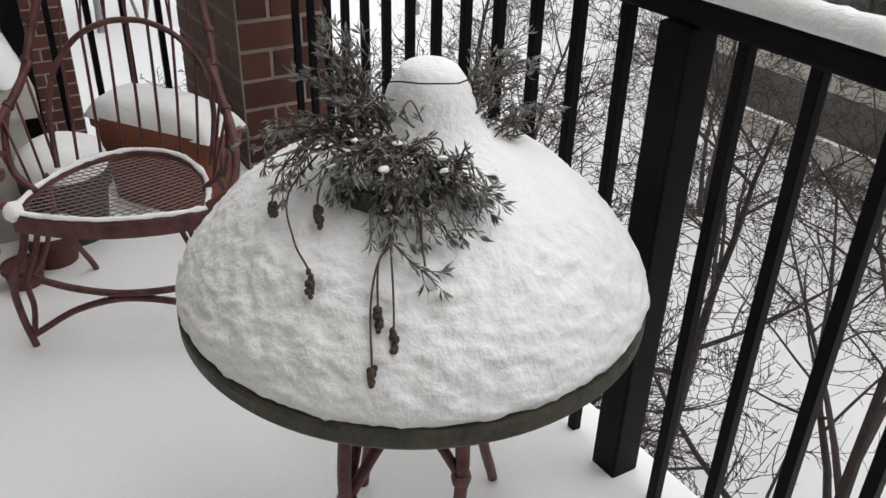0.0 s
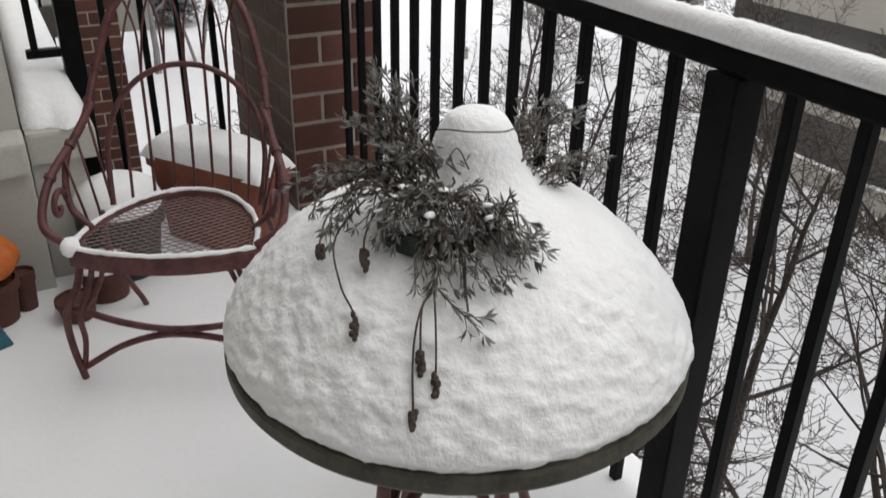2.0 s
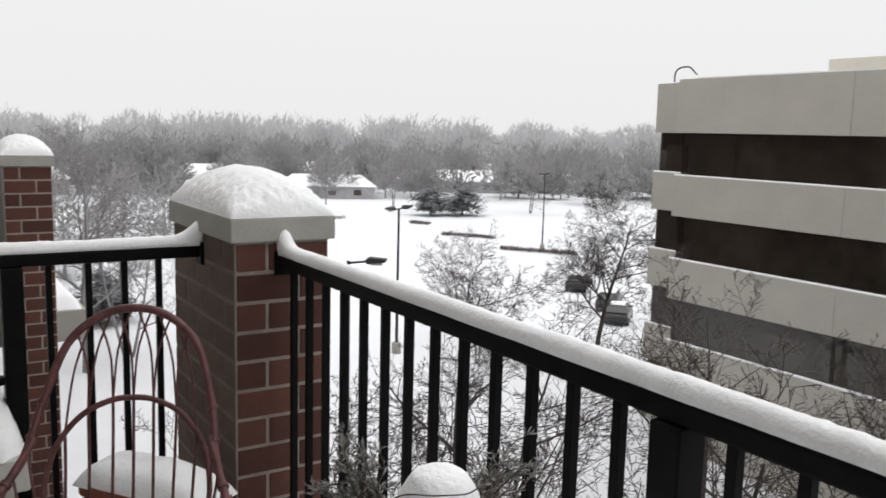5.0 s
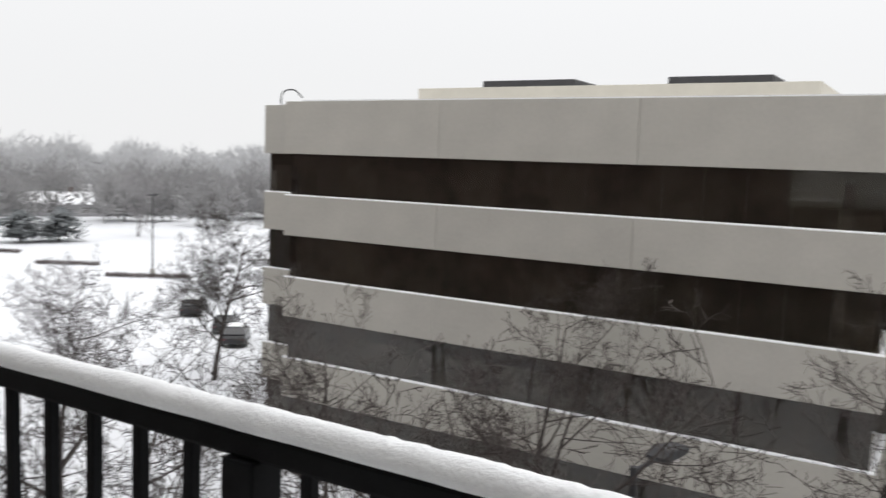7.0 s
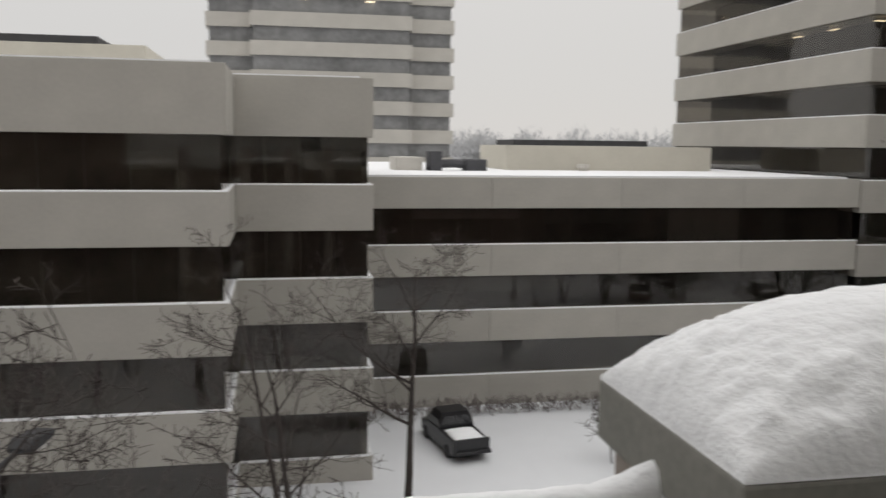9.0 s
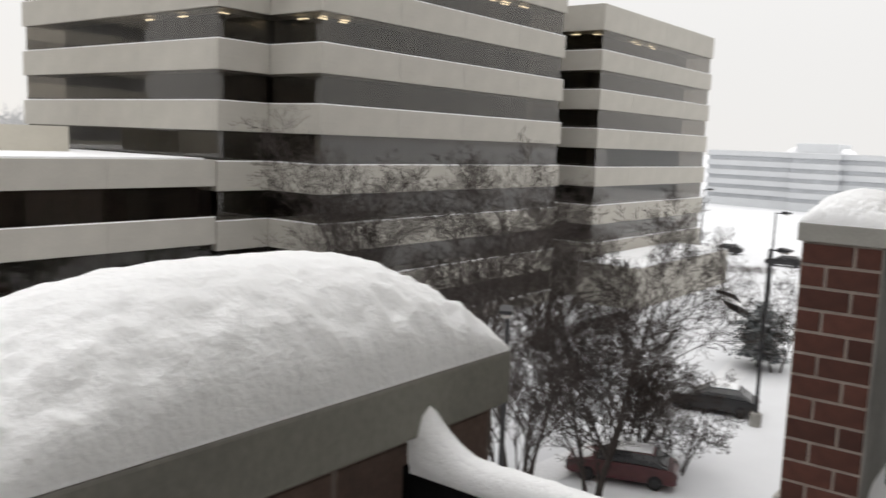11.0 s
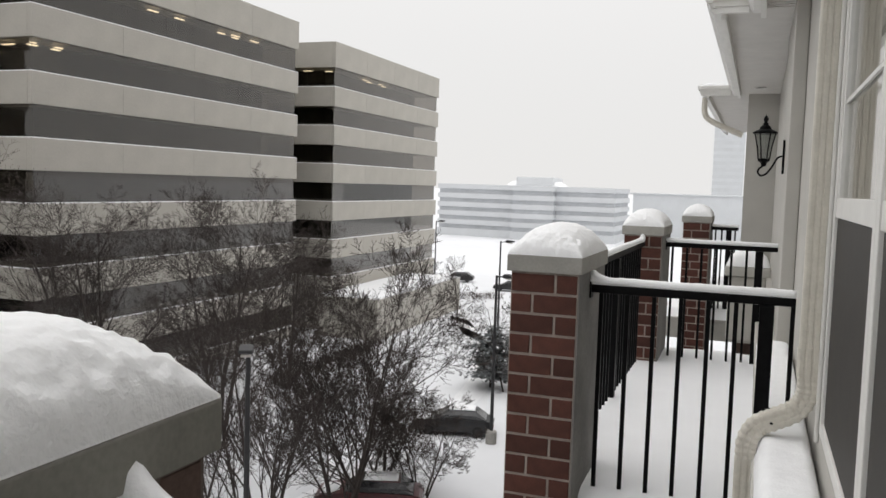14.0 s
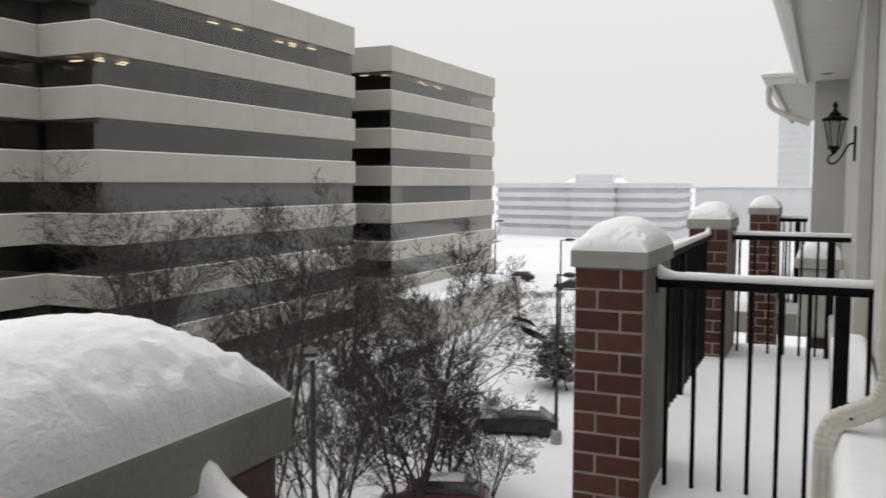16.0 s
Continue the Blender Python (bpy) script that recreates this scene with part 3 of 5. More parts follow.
block(bm, -2.1, -0.1, -20, -12.302, 2.75, 2.79)
solid("ceiling_soffit", bm, SOFFIT, "white vented soffit under the eaves, extended unseen to shade the balcony", "soffit")


def gutter(x, y0, y1, z, back):
    g = thing("gutter", "white ogee eaves gutter with snow on its rim", "gutter", "gutters")
    prof = [(0, 0), (0.05, 0), (0.075, 0.03), (0.085, 0.07), (0.11, 0.085), (0.12, 0.12), (0, 0.12)]
    bm = bmesh.new()
    ends = [[bm.verts.new((x - 0.12 + px, y, z + pz)) for px, pz in prof] for y in (y0, y1)]
    for k in range(len(prof)):
        bm.faces.new((ends[0][k], ends[0][(k + 1) % 7], ends[1][(k + 1) % 7], ends[1][k]))
    bm.faces.new(ends[0][::-1])
    bm.faces.new(ends[1])
    bmesh.ops.recalc_face_normals(bm, faces=bm.faces)
    part("trough", bm, TRIM, g)
    part("fascia", boxed(x - 0.16, x - 0.122, y0, y1, z - 0.04, z + 0.13, bevel=0.004), TRIM, g)
    bm = bmesh.new()
    for px, z0, z1 in ((0.03, 0.0, 0.045), (0.06, 0.046, 0.085), (0.1, 0.086, 0.13)):
        block(bm, back, x - 0.12 + px, y1 + 0.002, y1 + 0.04 + px * 0.4, z + z0, z + z1)
    part("return", bm, TRIM, g)
    part("snow", pillow(bmesh.new(), x - 0.5, x - 0.005, y0, y1, z + 0.135, 0.13, nx=8, ny=30, power=4, rough=0.01), SNOW, g, smooth=True)
    return g


# This first gutter follows the unseen soffit added above the balcony.
gutter(-0.68, -6.7, 12.0, 2.72, -1.1)
gutter(-0.40, -12.3, -6.7, 2.72, -0.72)
gutter(0.02, -20, -12.3, 2.72, -0.42)
leader = thing("downspout", "cream pipe leading from the far gutter to the wall", "downspout", "downspouts")
part("pipe", tube(bmesh.new(), curve([(-0.07, -12.6, 2.72), (-0.08, -12.6, 2.5), (-0.2, -12.6, 2.38), (-0.6, -12.6, 2.2)], 6), 0.04), SPOUT, leader)
can = thing("recessed_light", "round recessed light in the soffit", "light fitting")
part("ring", lathe(bmesh.new(), [(0.05, 2.748), (0.075, 2.746), (0.078, 2.735), (0.05, 2.738)], 24, (-0.8, -11.6)), TRIM, can)
part("lens", lathe(bmesh.new(), [(0.05, 2.742), (0, 2.742)], 24, (-0.8, -11.6)), LAMP_GREY, can)

# downspout beside the window
ds = thing("downspout", "cream corrugated metal downspout with an offset elbow", "downspout", "downspouts")


def rect_pipe(bm, pts, wx, wy, crimp=0.0):
    rings = []
    pts = [Vector(p) for p in pts]
    base_x, base_y = wx, wy
    for i, p in enumerate(pts):
        d = (pts[min(i + 1, len(pts) - 1)] - pts[max(i - 1, 0)]).normalized()
        s = Vector((0, 1, 0))
        o = d.cross(s).normalized()
        wx, wy = base_x + crimp * (1 if i % 2 else -1), base_y + crimp * (1 if i % 2 else -1)
        ring = []
        for a, b in ((-1, -0.8), (-0.8, -1), (-0.45, -1), (-0.38, -0.9), (-0.22, -0.9), (-0.15, -1), (0.15, -1), (0.22, -0.9), (0.38, -0.9), (0.45, -1), (0.8, -1), (1, -0.8),
                     (1, 0.8), (0.8, 1), (-0.8, 1), (-1, 0.8)):
            ring.append(bm.verts.new(p + o * (a * wx / 2) - s * (b * wy / 2)))
        rings.append(ring)
    for a, b in zip(rings, rings[1:]):
        for k in range(16):
            bm.faces.new((a[k], a[(k + 1) % 16], b[(k + 1) % 16], b[k]))
    bm.faces.new(rings[0][::-1])
    bm.faces.new(rings[-1])
    bmesh.ops.recalc_face_normals(bm, faces=bm.faces)
    return bm


DX, DY = -1.075, -3.4
part("upper_pipe", rect_pipe(bmesh.new(), [(DX, DY, 2.72), (DX, DY, 0.76)], 0.075, 0.06), SPOUT, ds)
part("sleeve", rect_pipe(bmesh.new(), [(DX, DY, 0.80), (DX, DY, 0.70)], 0.083, 0.068), SPOUT, ds)
line = curve([(DX, DY, 0.70), (DX, DY, 0.62), (DX + 0.035, DY, 0.555), (DX + 0.11, DY, 0.51), (DX + 0.17, DY, 0.475), (DX + 0.205, DY, 0.41), (DX + 0.205, DY, 0.33)], 6)
bm = rect_pipe(bmesh.new(), line, 0.077, 0.062, crimp=0.0042)
part("elbow", bm, SPOUT, ds, "crimped offset elbow")
part("lower_pipe", rect_pipe(bmesh.new(), [(DX + 0.205, DY, 0.34), (DX + 0.195, DY, -3)], 0.085, 0.066), SPOUT, ds)
for p in ((DX + 0.12, DY + 0.035, 0.50), (DX + 0.175, DY + 0.035, 0.335)):
    part("screw", lathe(bmesh.new(), [(0.0, p[2] - 0.005), (0.006, p[2] - 0.003), (0.006, p[2] + 0.003), (0, p[2] + 0.005)], 8, p[:2]), IRON, ds)
trimv = thing("corner_trim", "white vertical trim boards beside the window", "trim", kind="structure")
for x0, x1, y0, y1 in ((-1.119, -1.113, -3.365, -3.34), (-1.119, -1.105, -3.338, -3.313)):
    part("board", boxed(x0, x1, y0, y1, 0.46, 2.735, bevel=0.004), TRIM, trimv)


def window(y0, y1, z0, z1, mid):
    w = thing("window_1", "white double-hung window with a dark lower insect screen", "window", kind="structure")
    x = -1.135
    bm = bmesh.new()
    for dat in ((x - 0.12, x + 0.016, y0, y0 + 0.055, z0, z1), (x - 0.12, x + 0.016, y1 - 0.055, y1, z0, z1),
                (x - 0.12, x + 0.0155, y0 + 0.055, y1 - 0.055, z0, z0 + 0.05), (x - 0.12, x + 0.0155, y0 + 0.055, y1 - 0.055, z1 - 0.05, z1)):
        block(bm, *dat, bevel=0.004)
    part("frame", bm, TRIM, w)
    a, b = y0 + 0.057, y1 - 0.057
    part("meeting_rail", boxed(x - 0.04, x + 0.012, a, b, mid - 0.035, mid + 0.035, bevel=0.004), TRIM, w)
    bm = bmesh.new()
    for dat in ((x - 0.03, x + 0.009, a, a + 0.035, mid + 0.036, z1 - 0.052), (x - 0.03, x + 0.009, b - 0.035, b, mid + 0.036, z1 - 0.052),
                (x - 0.03, x + 0.0085, a + 0.036, b - 0.036, z1 - 0.09, z1 - 0.052)):
        block(bm, *dat, bevel=0.003)
    part("upper_sash", bm, TRIM, w)
    g = part("pane", boxed(x - 0.012, x - 0.006, a + 0.03, b - 0.03, mid + 0.03, z1 - 0.06), CLEAR, w)
    g.visible_shadow = False
    part("screen", boxed(x + 0.0, x + 0.006, a + 0.02, b - 0.02, z0 + 0.052, mid - 0.037), SCREEN, w, "dark grey insect screen")
    part("muntin", boxed(x - 0.004, x + 0.004, a + 0.02, b - 0.02, mid + 0.365, mid + 0.379), TRIM, w)
    part("curtain", boxed(x - 0.2, x - 0.19, y0 + 0.1, y1 - 0.1, z0 + 0.1, z1 - 0.1), SOFFIT, w, "pale curtain behind the glass")
    return w


window(-3.305, -2.115, 0.5, 2.25, 1.34)
window(-2.11, -1.455, 0.5, 2.25, 1.34)


# ---- balconies ----
def deck(y0, y1, x0, seed, x1=0.2, drift=0.0):
    d = thing("balcony_floor", "balcony slab under a smooth cover of snow", "balcony floor", "balconies", kind="structure")
    part("slab", boxed(x0, x1, y0, y1, -0.36, -0.115, bevel=0.01), CONCRETE, d)
    bm = bmesh.new()
    nx, ny = 40, 70
    g = []
    for j in range(ny + 1):
        row = []
        for i in range(nx + 1):
            x, y = x0 + (x1 - 0.03 - x0) * i / nx, y0 + 0.03 + (y1 - y0 - 0.06) * j / ny
            e = min((x1 - 0.03 - x), y - y0 - 0.03 + 1e-9, y1 - y - 0.03 + 1e-9)
            f = min(1.0, max(0.0, e / 0.09)) ** 0.5
            q = Vector((x * 2.2 + seed, y * 2.2, seed))
            bank = max(0.0, min(1.0, (x - (x1 - 0.68)) / 0.36))
            z = -0.114 + (0.114 + bank * bank * (3 - 2 * bank) * drift) * f + 0.012 * noise.noise(q) * f + 0.004 * noise.noise(q * 4) * f
            row.append(bm.verts.new((x, y, z)))
        g.append(row)
    for j in range(ny):
        for i in range(nx):
            bm.faces.new((g[j][i], g[j][i + 1], g[j + 1][i + 1], g[j + 1][i]))
    part("snow_cover", bm, SNOW_SOFT, d, "smooth fresh snow", smooth=True)
    return d


deck(-0.9, 3.35, -1.84, 1, drift=0.085)
deck(-7.75, -3.62, -1.06, 5)
deck(-14.9, -10.3, -0.9, 7)
deck(7.17, 10.6, -0.75, 9)
COURSE = 0.0913


def pillar(xc, y0, y1, top, side_brick, label, front=1, z_low=-0.75, stone=None):
    """A brick pier with a cast-stone cap and a mound of snow. front: the side (+1 or -1 along y) that shows its bricks."""
    p = thing("brick_pillar", label, "pillar", "brick pillars")
    x0, x1 = xc - 0.152, xc + 0.152
    part("core", boxed(x0 + 0.002, x1 - 0.002, y0 + 0.002, y1 - 0.002, GROUND, top - 0.002), MORTAR, p)
    part("cap", boxed(x0 - 0.016, x1 + 0.016, y0 - 0.016, y1 + 0.016, top, top + 0.073, bevel=0.004), stone or CONCRETE, p, "cast-stone cap")
    part("snow", pillow(bmesh.new(), x0 - 0.014, x1 + 0.014, y0 - 0.014, y1 + 0.014, top + 0.0735, 0.135, nx=56, ny=110, power=1.9, rough=0.004, seed=y0, lumps=0.0085), SNOW, p, "rounded heap of snow", smooth=True)
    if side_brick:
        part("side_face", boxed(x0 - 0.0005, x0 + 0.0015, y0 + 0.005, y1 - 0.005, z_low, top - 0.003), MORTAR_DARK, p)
    else:
        part("side_face", boxed(x0 - 0.005, x0 + 0.0015, y0 - 0.001, y1 + 0.001, -0.12, top - 0.003), RENDER_GREY, p, "smooth grey rendered side")
    return p, x0, x1, y0, y1, top, side_brick, front, z_low


PILLARS = [
    pillar(0, 2.53, 3.19, 1.013, True, "red brick corner pillar with a snow-topped stone cap", -1),
    pillar(-0.008, -0.88, -0.2, 1.0, True, "red brick pillar with a big rounded snow cap", -1, stone=CONCRETE_SHADE),
    pillar(0, -4.16, -3.53, 1.008, False, "red brick pillar of the neighbouring balcony, snow on its cap", 1),
    pillar(0, -7.55, -6.9, 1.02, False, "red brick pillar at the far end of the neighbouring balcony", 1),
    pillar(-0.2, -10.85, -10.2, 1.03, False, "distant red brick pillar along the facade", 1),
    pillar(-0.26, 6.5, 7.15, 1.05, False, "red brick pillar of the balcony beyond the rail", -1),
]


def railing(a, b, posts, n, label, z=0.933, low=0.0, drift=(0.0, 0.0), thick=0.042, skip=()):
    """A black iron guard rail with square balusters; posts: fractions along it of the thick posts."""
    r = thing("railing", label, "railing", "railings")
    a, b = Vector((*a, 0)), Vector((*b, 0))
    d = (b - a).normalized()
    s = Vector((-d.y, d.x, 0))
    L = (b - a).length
    turn = Matrix(((d.x, s.x, 0, a.x), (d.y, s.y, 0, a.y), (0, 0, 1, 0), (0, 0, 0, 1)))

    def put(name, bm, mat, label=""):
        o = part(name, bm, mat, r, label, smooth=name == "snow")
        o.matrix_basis = turn
        return o
    put("handrail", boxed(0, L, -thick / 2, thick / 2, z, z + 0.038, bevel=0.006), IRON)
    put("snow", ridge(bmesh.new(), (0.0, 0, z + 0.0385), (L, 0, z + 0.0385), thick * 0.98, 0.034, seed=L * 3, end_peak=drift, step=0.012), SNOW, "snow lying along the handrail")
    for u in posts:
        put("post", boxed(u - 0.03, u + 0.03, -0.03, 0.03, low - 0.1, z - 0.001, bevel=0.004), IRON)
    me = finish(boxed(-0.0095, 0.0095, -0.0095, 0.0095, low - 0.05, z - 0.001, bevel=0.002), "baluster", IRON)
    for u in n:
        shared("baluster", me, r, turn @ Matrix.Translation((u, 0, 0)))
    put("bracket", boxed(0.0, 0.012, -0.03, 0.03, z - 0.025, z + 0.05, bevel=0.003), IRON)
    return r


# own balcony: the long side and the short north side
railing((0, 2.53), (0, -0.203), [2.53 - 0.945], [2.53 - (2.441 - 0.1145 * i) for i in range(23) if i != 13], "black iron balcony railing with snow along its handrail", drift=(0.05, 0.03))
railing((-0.153, 2.86), (-0.905, 2.86), [0.565], [0.14, 0.246, 0.352, 0.465], "short black iron railing between pillar and wall", z=0.928, drift=(0.05, 0.0))
sh = thing("railing", "short black iron infill over the stone ledge", "railing", "railings")
part("baluster", boxed(-0.83, -0.81, 2.85, 2.87, 0.6, 0.913), IRON, sh)
part("bottom_bar", boxed(-0.845, -0.75, 2.845, 2.875, 0.575, 0.599), IRON, sh)
# south of the near pillar: the short side back to the wall
railing((-0.153, -0.72), (-1.12, -0.72), [0.75], [0.1 + 0.115 * i for i in range(8) if i != 6], "short black iron railing with a drift of snow against the pillar", z=0.915, drift=(0.06, 0.0))
# neighbouring balcony
railing((-0.153, -3.8), (-1.035, -3.8), [0.768], [0.055, 0.175, 0.293, 0.41, 0.528, 0.643], "black iron railing at the end of the neighbouring balcony", z=0.905, drift=(0.035, 0.0))
sh = thing("railing", "short black iron infill over the ledge of the neighbouring balcony", "railing", "railings")
part("baluster", boxed(-1.035, -1.017, -3.81, -3.79, 0.455, 0.904), IRON, sh)
part("bottom_bar", boxed(-1.04, -0.95, -3.815, -3.785, 0.435, 0.454), IRON, sh)
railing((0, -4.16), (0, -6.9), [1.37], [0.09 + 0.1145 * i for i in range(23) if i != 11], "black iron railing along the neighbouring balcony, snow on top", drift=(0.0, 0.03))
railing((-0.153, -7.2), (-1.03, -7.2), [0.74], [0.06 + 0.117 * i for i in range(6)], "black iron railing between the next pillar and the wall", z=0.92)
railing((-0.355, -10.5), (-0.66, -10.5), [0.2], [0.05, 0.12, 0.27], "black iron railing of a balcony further along", z=0.94)
railing((-0.2, -10.85), (-0.2, -14), [1.5], [0.1 + 0.12 * i for i in range(25)], "black iron railing of a balcony further along the facade", z=0.94)
railing((-0.42, 6.8), (-0.75, 6.8), [0.28], [0.06, 0.16], "black iron railing of the balcony beyond", z=0.95)
railing((-0.26, 7.15), (-0.26, 10.4), [1.5], [0.1 + 0.13 * i for i in range(24)], "black iron railing of the balcony beyond", z=0.95)
far_wall = solid("wall_far_bay", boxed(-0.74, -0.3, 10.6, 14, -13.5, 3.0), BRICK_DARK, "brick end wall beyond the next balcony", "wall")
pier = thing("brick_pier", "thin brick pier seen beyond the stone ledge", "pier")
part("core", boxed(-0.7, -0.42, 8.6, 8.9, -13.5, 0.0), BRICK_DARK, pier)
cap_bench = thing("pedestal", "pale stone pedestal with a slab of snow on the far balcony", "pedestal")
part("block", boxed(-0.98, -0.62, -9.4, -8.9, -0.1, 0.55, bevel=0.02), STONE_BASE, cap_bench)
part("cap", boxed(-1.02, -0.58, -9.44, -8.86, 0.551, 0.65, bevel=0.02), STONE_BASE, cap_bench)
part("snow", pillow(bmesh.new(), -1.01, -0.59, -9.43, -8.87, 0.651, 0.14, rough=0.01), SNOW, cap_bench, smooth=True)


# ---- bistro table under snow ----
TC = (-0.4195, 0.986)
table = thing("bistro_table", "round metal-edged bistro table on red iron legs under snow", "table")
part("tabletop", lathe(bmesh.new(), [(0, 0.585), (0.308, 0.585), (0.318, 0.587), (0.322, 0.593), (0.322, 0.611), (0.319, 0.616), (0.29, 0.617), (0, 0.617)], 96, TC), TABLE_EDGE, table, smooth=False)
LEGS = [((-0.17, -0.12), (-0.215, -0.145)), ((-0.012, -0.16), (-0.02, -0.19)), ((0.15, 0.02), (0.205, 0.055)), ((0.01, 0.165), (0.01, 0.2))]
for (ax, ay), (bx, by) in LEGS:
    part("leg", tube(bmesh.new(), curve([(TC[0] + ax * 0.9, TC[1] + ay * 0.9, 0.58), (TC[0] + ax * 1.02, TC[1] + ay * 1.02, 0.42), (TC[0] + ax * 0.98, TC[1] + ay * 0.98, 0.25),
                                           (TC[0] + bx, TC[1] + by, 0.07), (TC[0] + bx * 1.08, TC[1] + by * 1.08, -0.02)], 8), 0.0095, 10), RED_IRON, table, smooth=True)
for i in range(4):
    a, b = LEGS[i][0], LEGS[(i + 1) % 4][0]
    p, q = Vector((TC[0] + a[0], TC[1] + a[1], 0.37)), Vector((TC[0] + b[0], TC[1] + b[1], 0.37))
    m = (p + q) / 2 * 0.72 + Vector((TC[0], TC[1], 0.5)) * 0.28
    m.z = 0.47
    part("brace", tube(bmesh.new(), curve([p, p.lerp(m, 0.5) + Vector((0, 0, 0.012)), m, q.lerp(m, 0.5) + Vector((0, 0, 0.012)), q], 6), 0.008, 8), RED_IRON, table, smooth=True)
    part("rivet", lathe(bmesh.new(), [(0, 0.355), (0.013, 0.36), (0.015, 0.37), (0.013, 0.38), (0, 0.385)], 10, (p.x, p.y)), RED_IRON, table)

# the heap of snow on the table and over the pot
PROFILE = [(0.315, 0.618), (0.321, 0.632), (0.316, 0.648), (0.304, 0.668), (0.289, 0.690), (0.268, 0.713), (0.243, 0.738), (0.215, 0.759), (0.184, 0.778), (0.15, 0.797), (0.121, 0.812),
           (0.096, 0.823), (0.077, 0.837), (0.065, 0.853), (0.058, 0.871), (0.052, 0.888), (0.043, 0.904), (0.033, 0.916), (0.018, 0.922), (0.0, 0.924)]
line = curve([(r, 0, z) for r, z in PROFILE], 8)
bm = bmesh.new()
SEG = 260
rings = []
for k, p in enumerate(line):
    if k == len(line) - 1:
        rings.append([bm.verts.new((TC[0] + 0.02, TC[1], p.z))])
        continue
    ring = []
    for i in range(SEG):
        a = 2 * math.pi * i / SEG
        rx, ry = p.x * math.cos(a), p.x * math.sin(a)
        q = Vector((rx * 1.0, ry * 1.0, p.z))
        low = min(1.0, max(0.0, (0.795 - p.z) / 0.05))
        front = 0.45 + 0.55 * max(0.0, math.cos(a - radians(238)))
        lump = 0.0022 * noise.noise(q * 21 + Vector((3, 1, 2))) + 0.0035 * noise.noise(q * 54) + 0.0026 * noise.noise(q * 105)
        lump = lump * (0.18 + 0.82 * low) * (0.45 + 0.55 * front)
        edge = min(1.0, k / 4)
        r = p.x + lump * (0.5 + 0.5 * low) + (0.0016 * noise.noise(q * 130) if k < 6 else 0)
        ring.append(bm.verts.new((TC[0] + 0.02 * (1 - low) + r * math.cos(a), TC[1] + r * math.sin(a), p.z + lump * 0.9 * edge)))
    rings.append(ring)
for a, b in zip(rings, rings[1:]):
    for i in range(SEG):
        j = (i + 1) % SEG
        if len(b) == 1:
            bm.faces.new((a[i], a[j], b[0]))
        else:
            bm.faces.new((a[i], a[j], b[j], b[i]))
bm.faces.new(rings[0][::-1])
solid("table_snow", bm, SNOW, "deep domed heap of lumpy snow covering the table and its flowerpot", "snow", "", True)

# ---- lavender in the buried pot ----
plant = thing("lavender_plant", "dry grey-green lavender spilling from a pot buried in snow", "plant")
PC = Vector((-0.45, 0.945, 0.83))
part("pot", lathe(bmesh.new(), [(0.0, 0.62), (0.06, 0.62), (0.074, 0.79), (0.08, 0.79), (0.08, 0.815), (0.07, 0.815), (0.068, 0.79), (0, 0.79)], 32, (-0.475, 0.935)), GREEN_POT, plant, "dark plastic flowerpot", smooth=False)
part("wire_handle", tube(bmesh.new(), curve([(-0.50, 0.965, 0.86), (-0.489, 0.945, 0.917), (-0.44, 0.925, 0.917), (-0.40, 0.922, 0.912), (-0.368, 0.94, 0.905), (-0.35, 0.96, 0.87)], 8), 0.001, 6), IRON, plant, "thin black wire handle")
rng = random.Random(7)
cam_dir = Vector((-0.42, -0.9, 0)).normalized()
right_dir = Vector((0.9, -0.42, 0))
stems, leaves = bmesh.new(), bmesh.new()


def leaf(p, d, size, width):
    side = d.cross(Vector((rng.uniform(-1, 1), rng.uniform(-1, 1), rng.uniform(-1, 1)))).normalized()
    up = side.cross(d).normalized()
    mid = p + d * size * 0.55 + up * size * 0.08
    tip = p + d * size + up * size * -0.06
    v = [leaves.verts.new(c) for c in (p, mid + side * width / 2, tip, mid - side * width / 2, mid + up * width * 0.35)]
    for f in ((0, 1, 4), (1, 2, 4), (2, 3, 4), (3, 0, 4)):
        leaves.faces.new([v[i] for i in f])


def sprig(start, points, leafy=1.0, r0=0.0014, size=0.018, gap=0.0066):
    line = curve([start] + points, 7)
    n = len(line)
    tube(stems, line, r0, 4, [r0 * (1 - 0.6 * i / n) for i in range(n)])
    travelled = 0
    for a, b in zip(line, line[1:]):
        d = (b - a)
        if d.length < 1e-6:
            continue
        travelled += d.length
        t = d.normalized()
        cnt = d.length / gap * leafy
        for _ in range(int(cnt) + (rng.random() < cnt % 1)):
            out = Vector((rng.gauss(0, 1), rng.gauss(0, 1), rng.gauss(0, 1)))
            out = (out - t * out.dot(t)).normalized()
            leaf(a.lerp(b, rng.random()), (t * rng.uniform(0.5, 1.1) + out * rng.uniform(0.3, 0.9)).normalized(), size * rng.uniform(0.6, 1.3), 0.0037)
    t = (line[-1] - line[-2]).normalized()
    for _ in range(5):
        out = Vector((rng.gauss(0, 1), rng.gauss(0, 1), rng.gauss(0, 1))) * 0.45
        leaf(line[-1], (t + out).normalized(), size, 0.0037)


def outward(angle):
    """0: to the right as seen from the door; 90: towards it."""
    return right_dir * math.cos(radians(angle)) + cam_dir * math.sin(radians(angle))


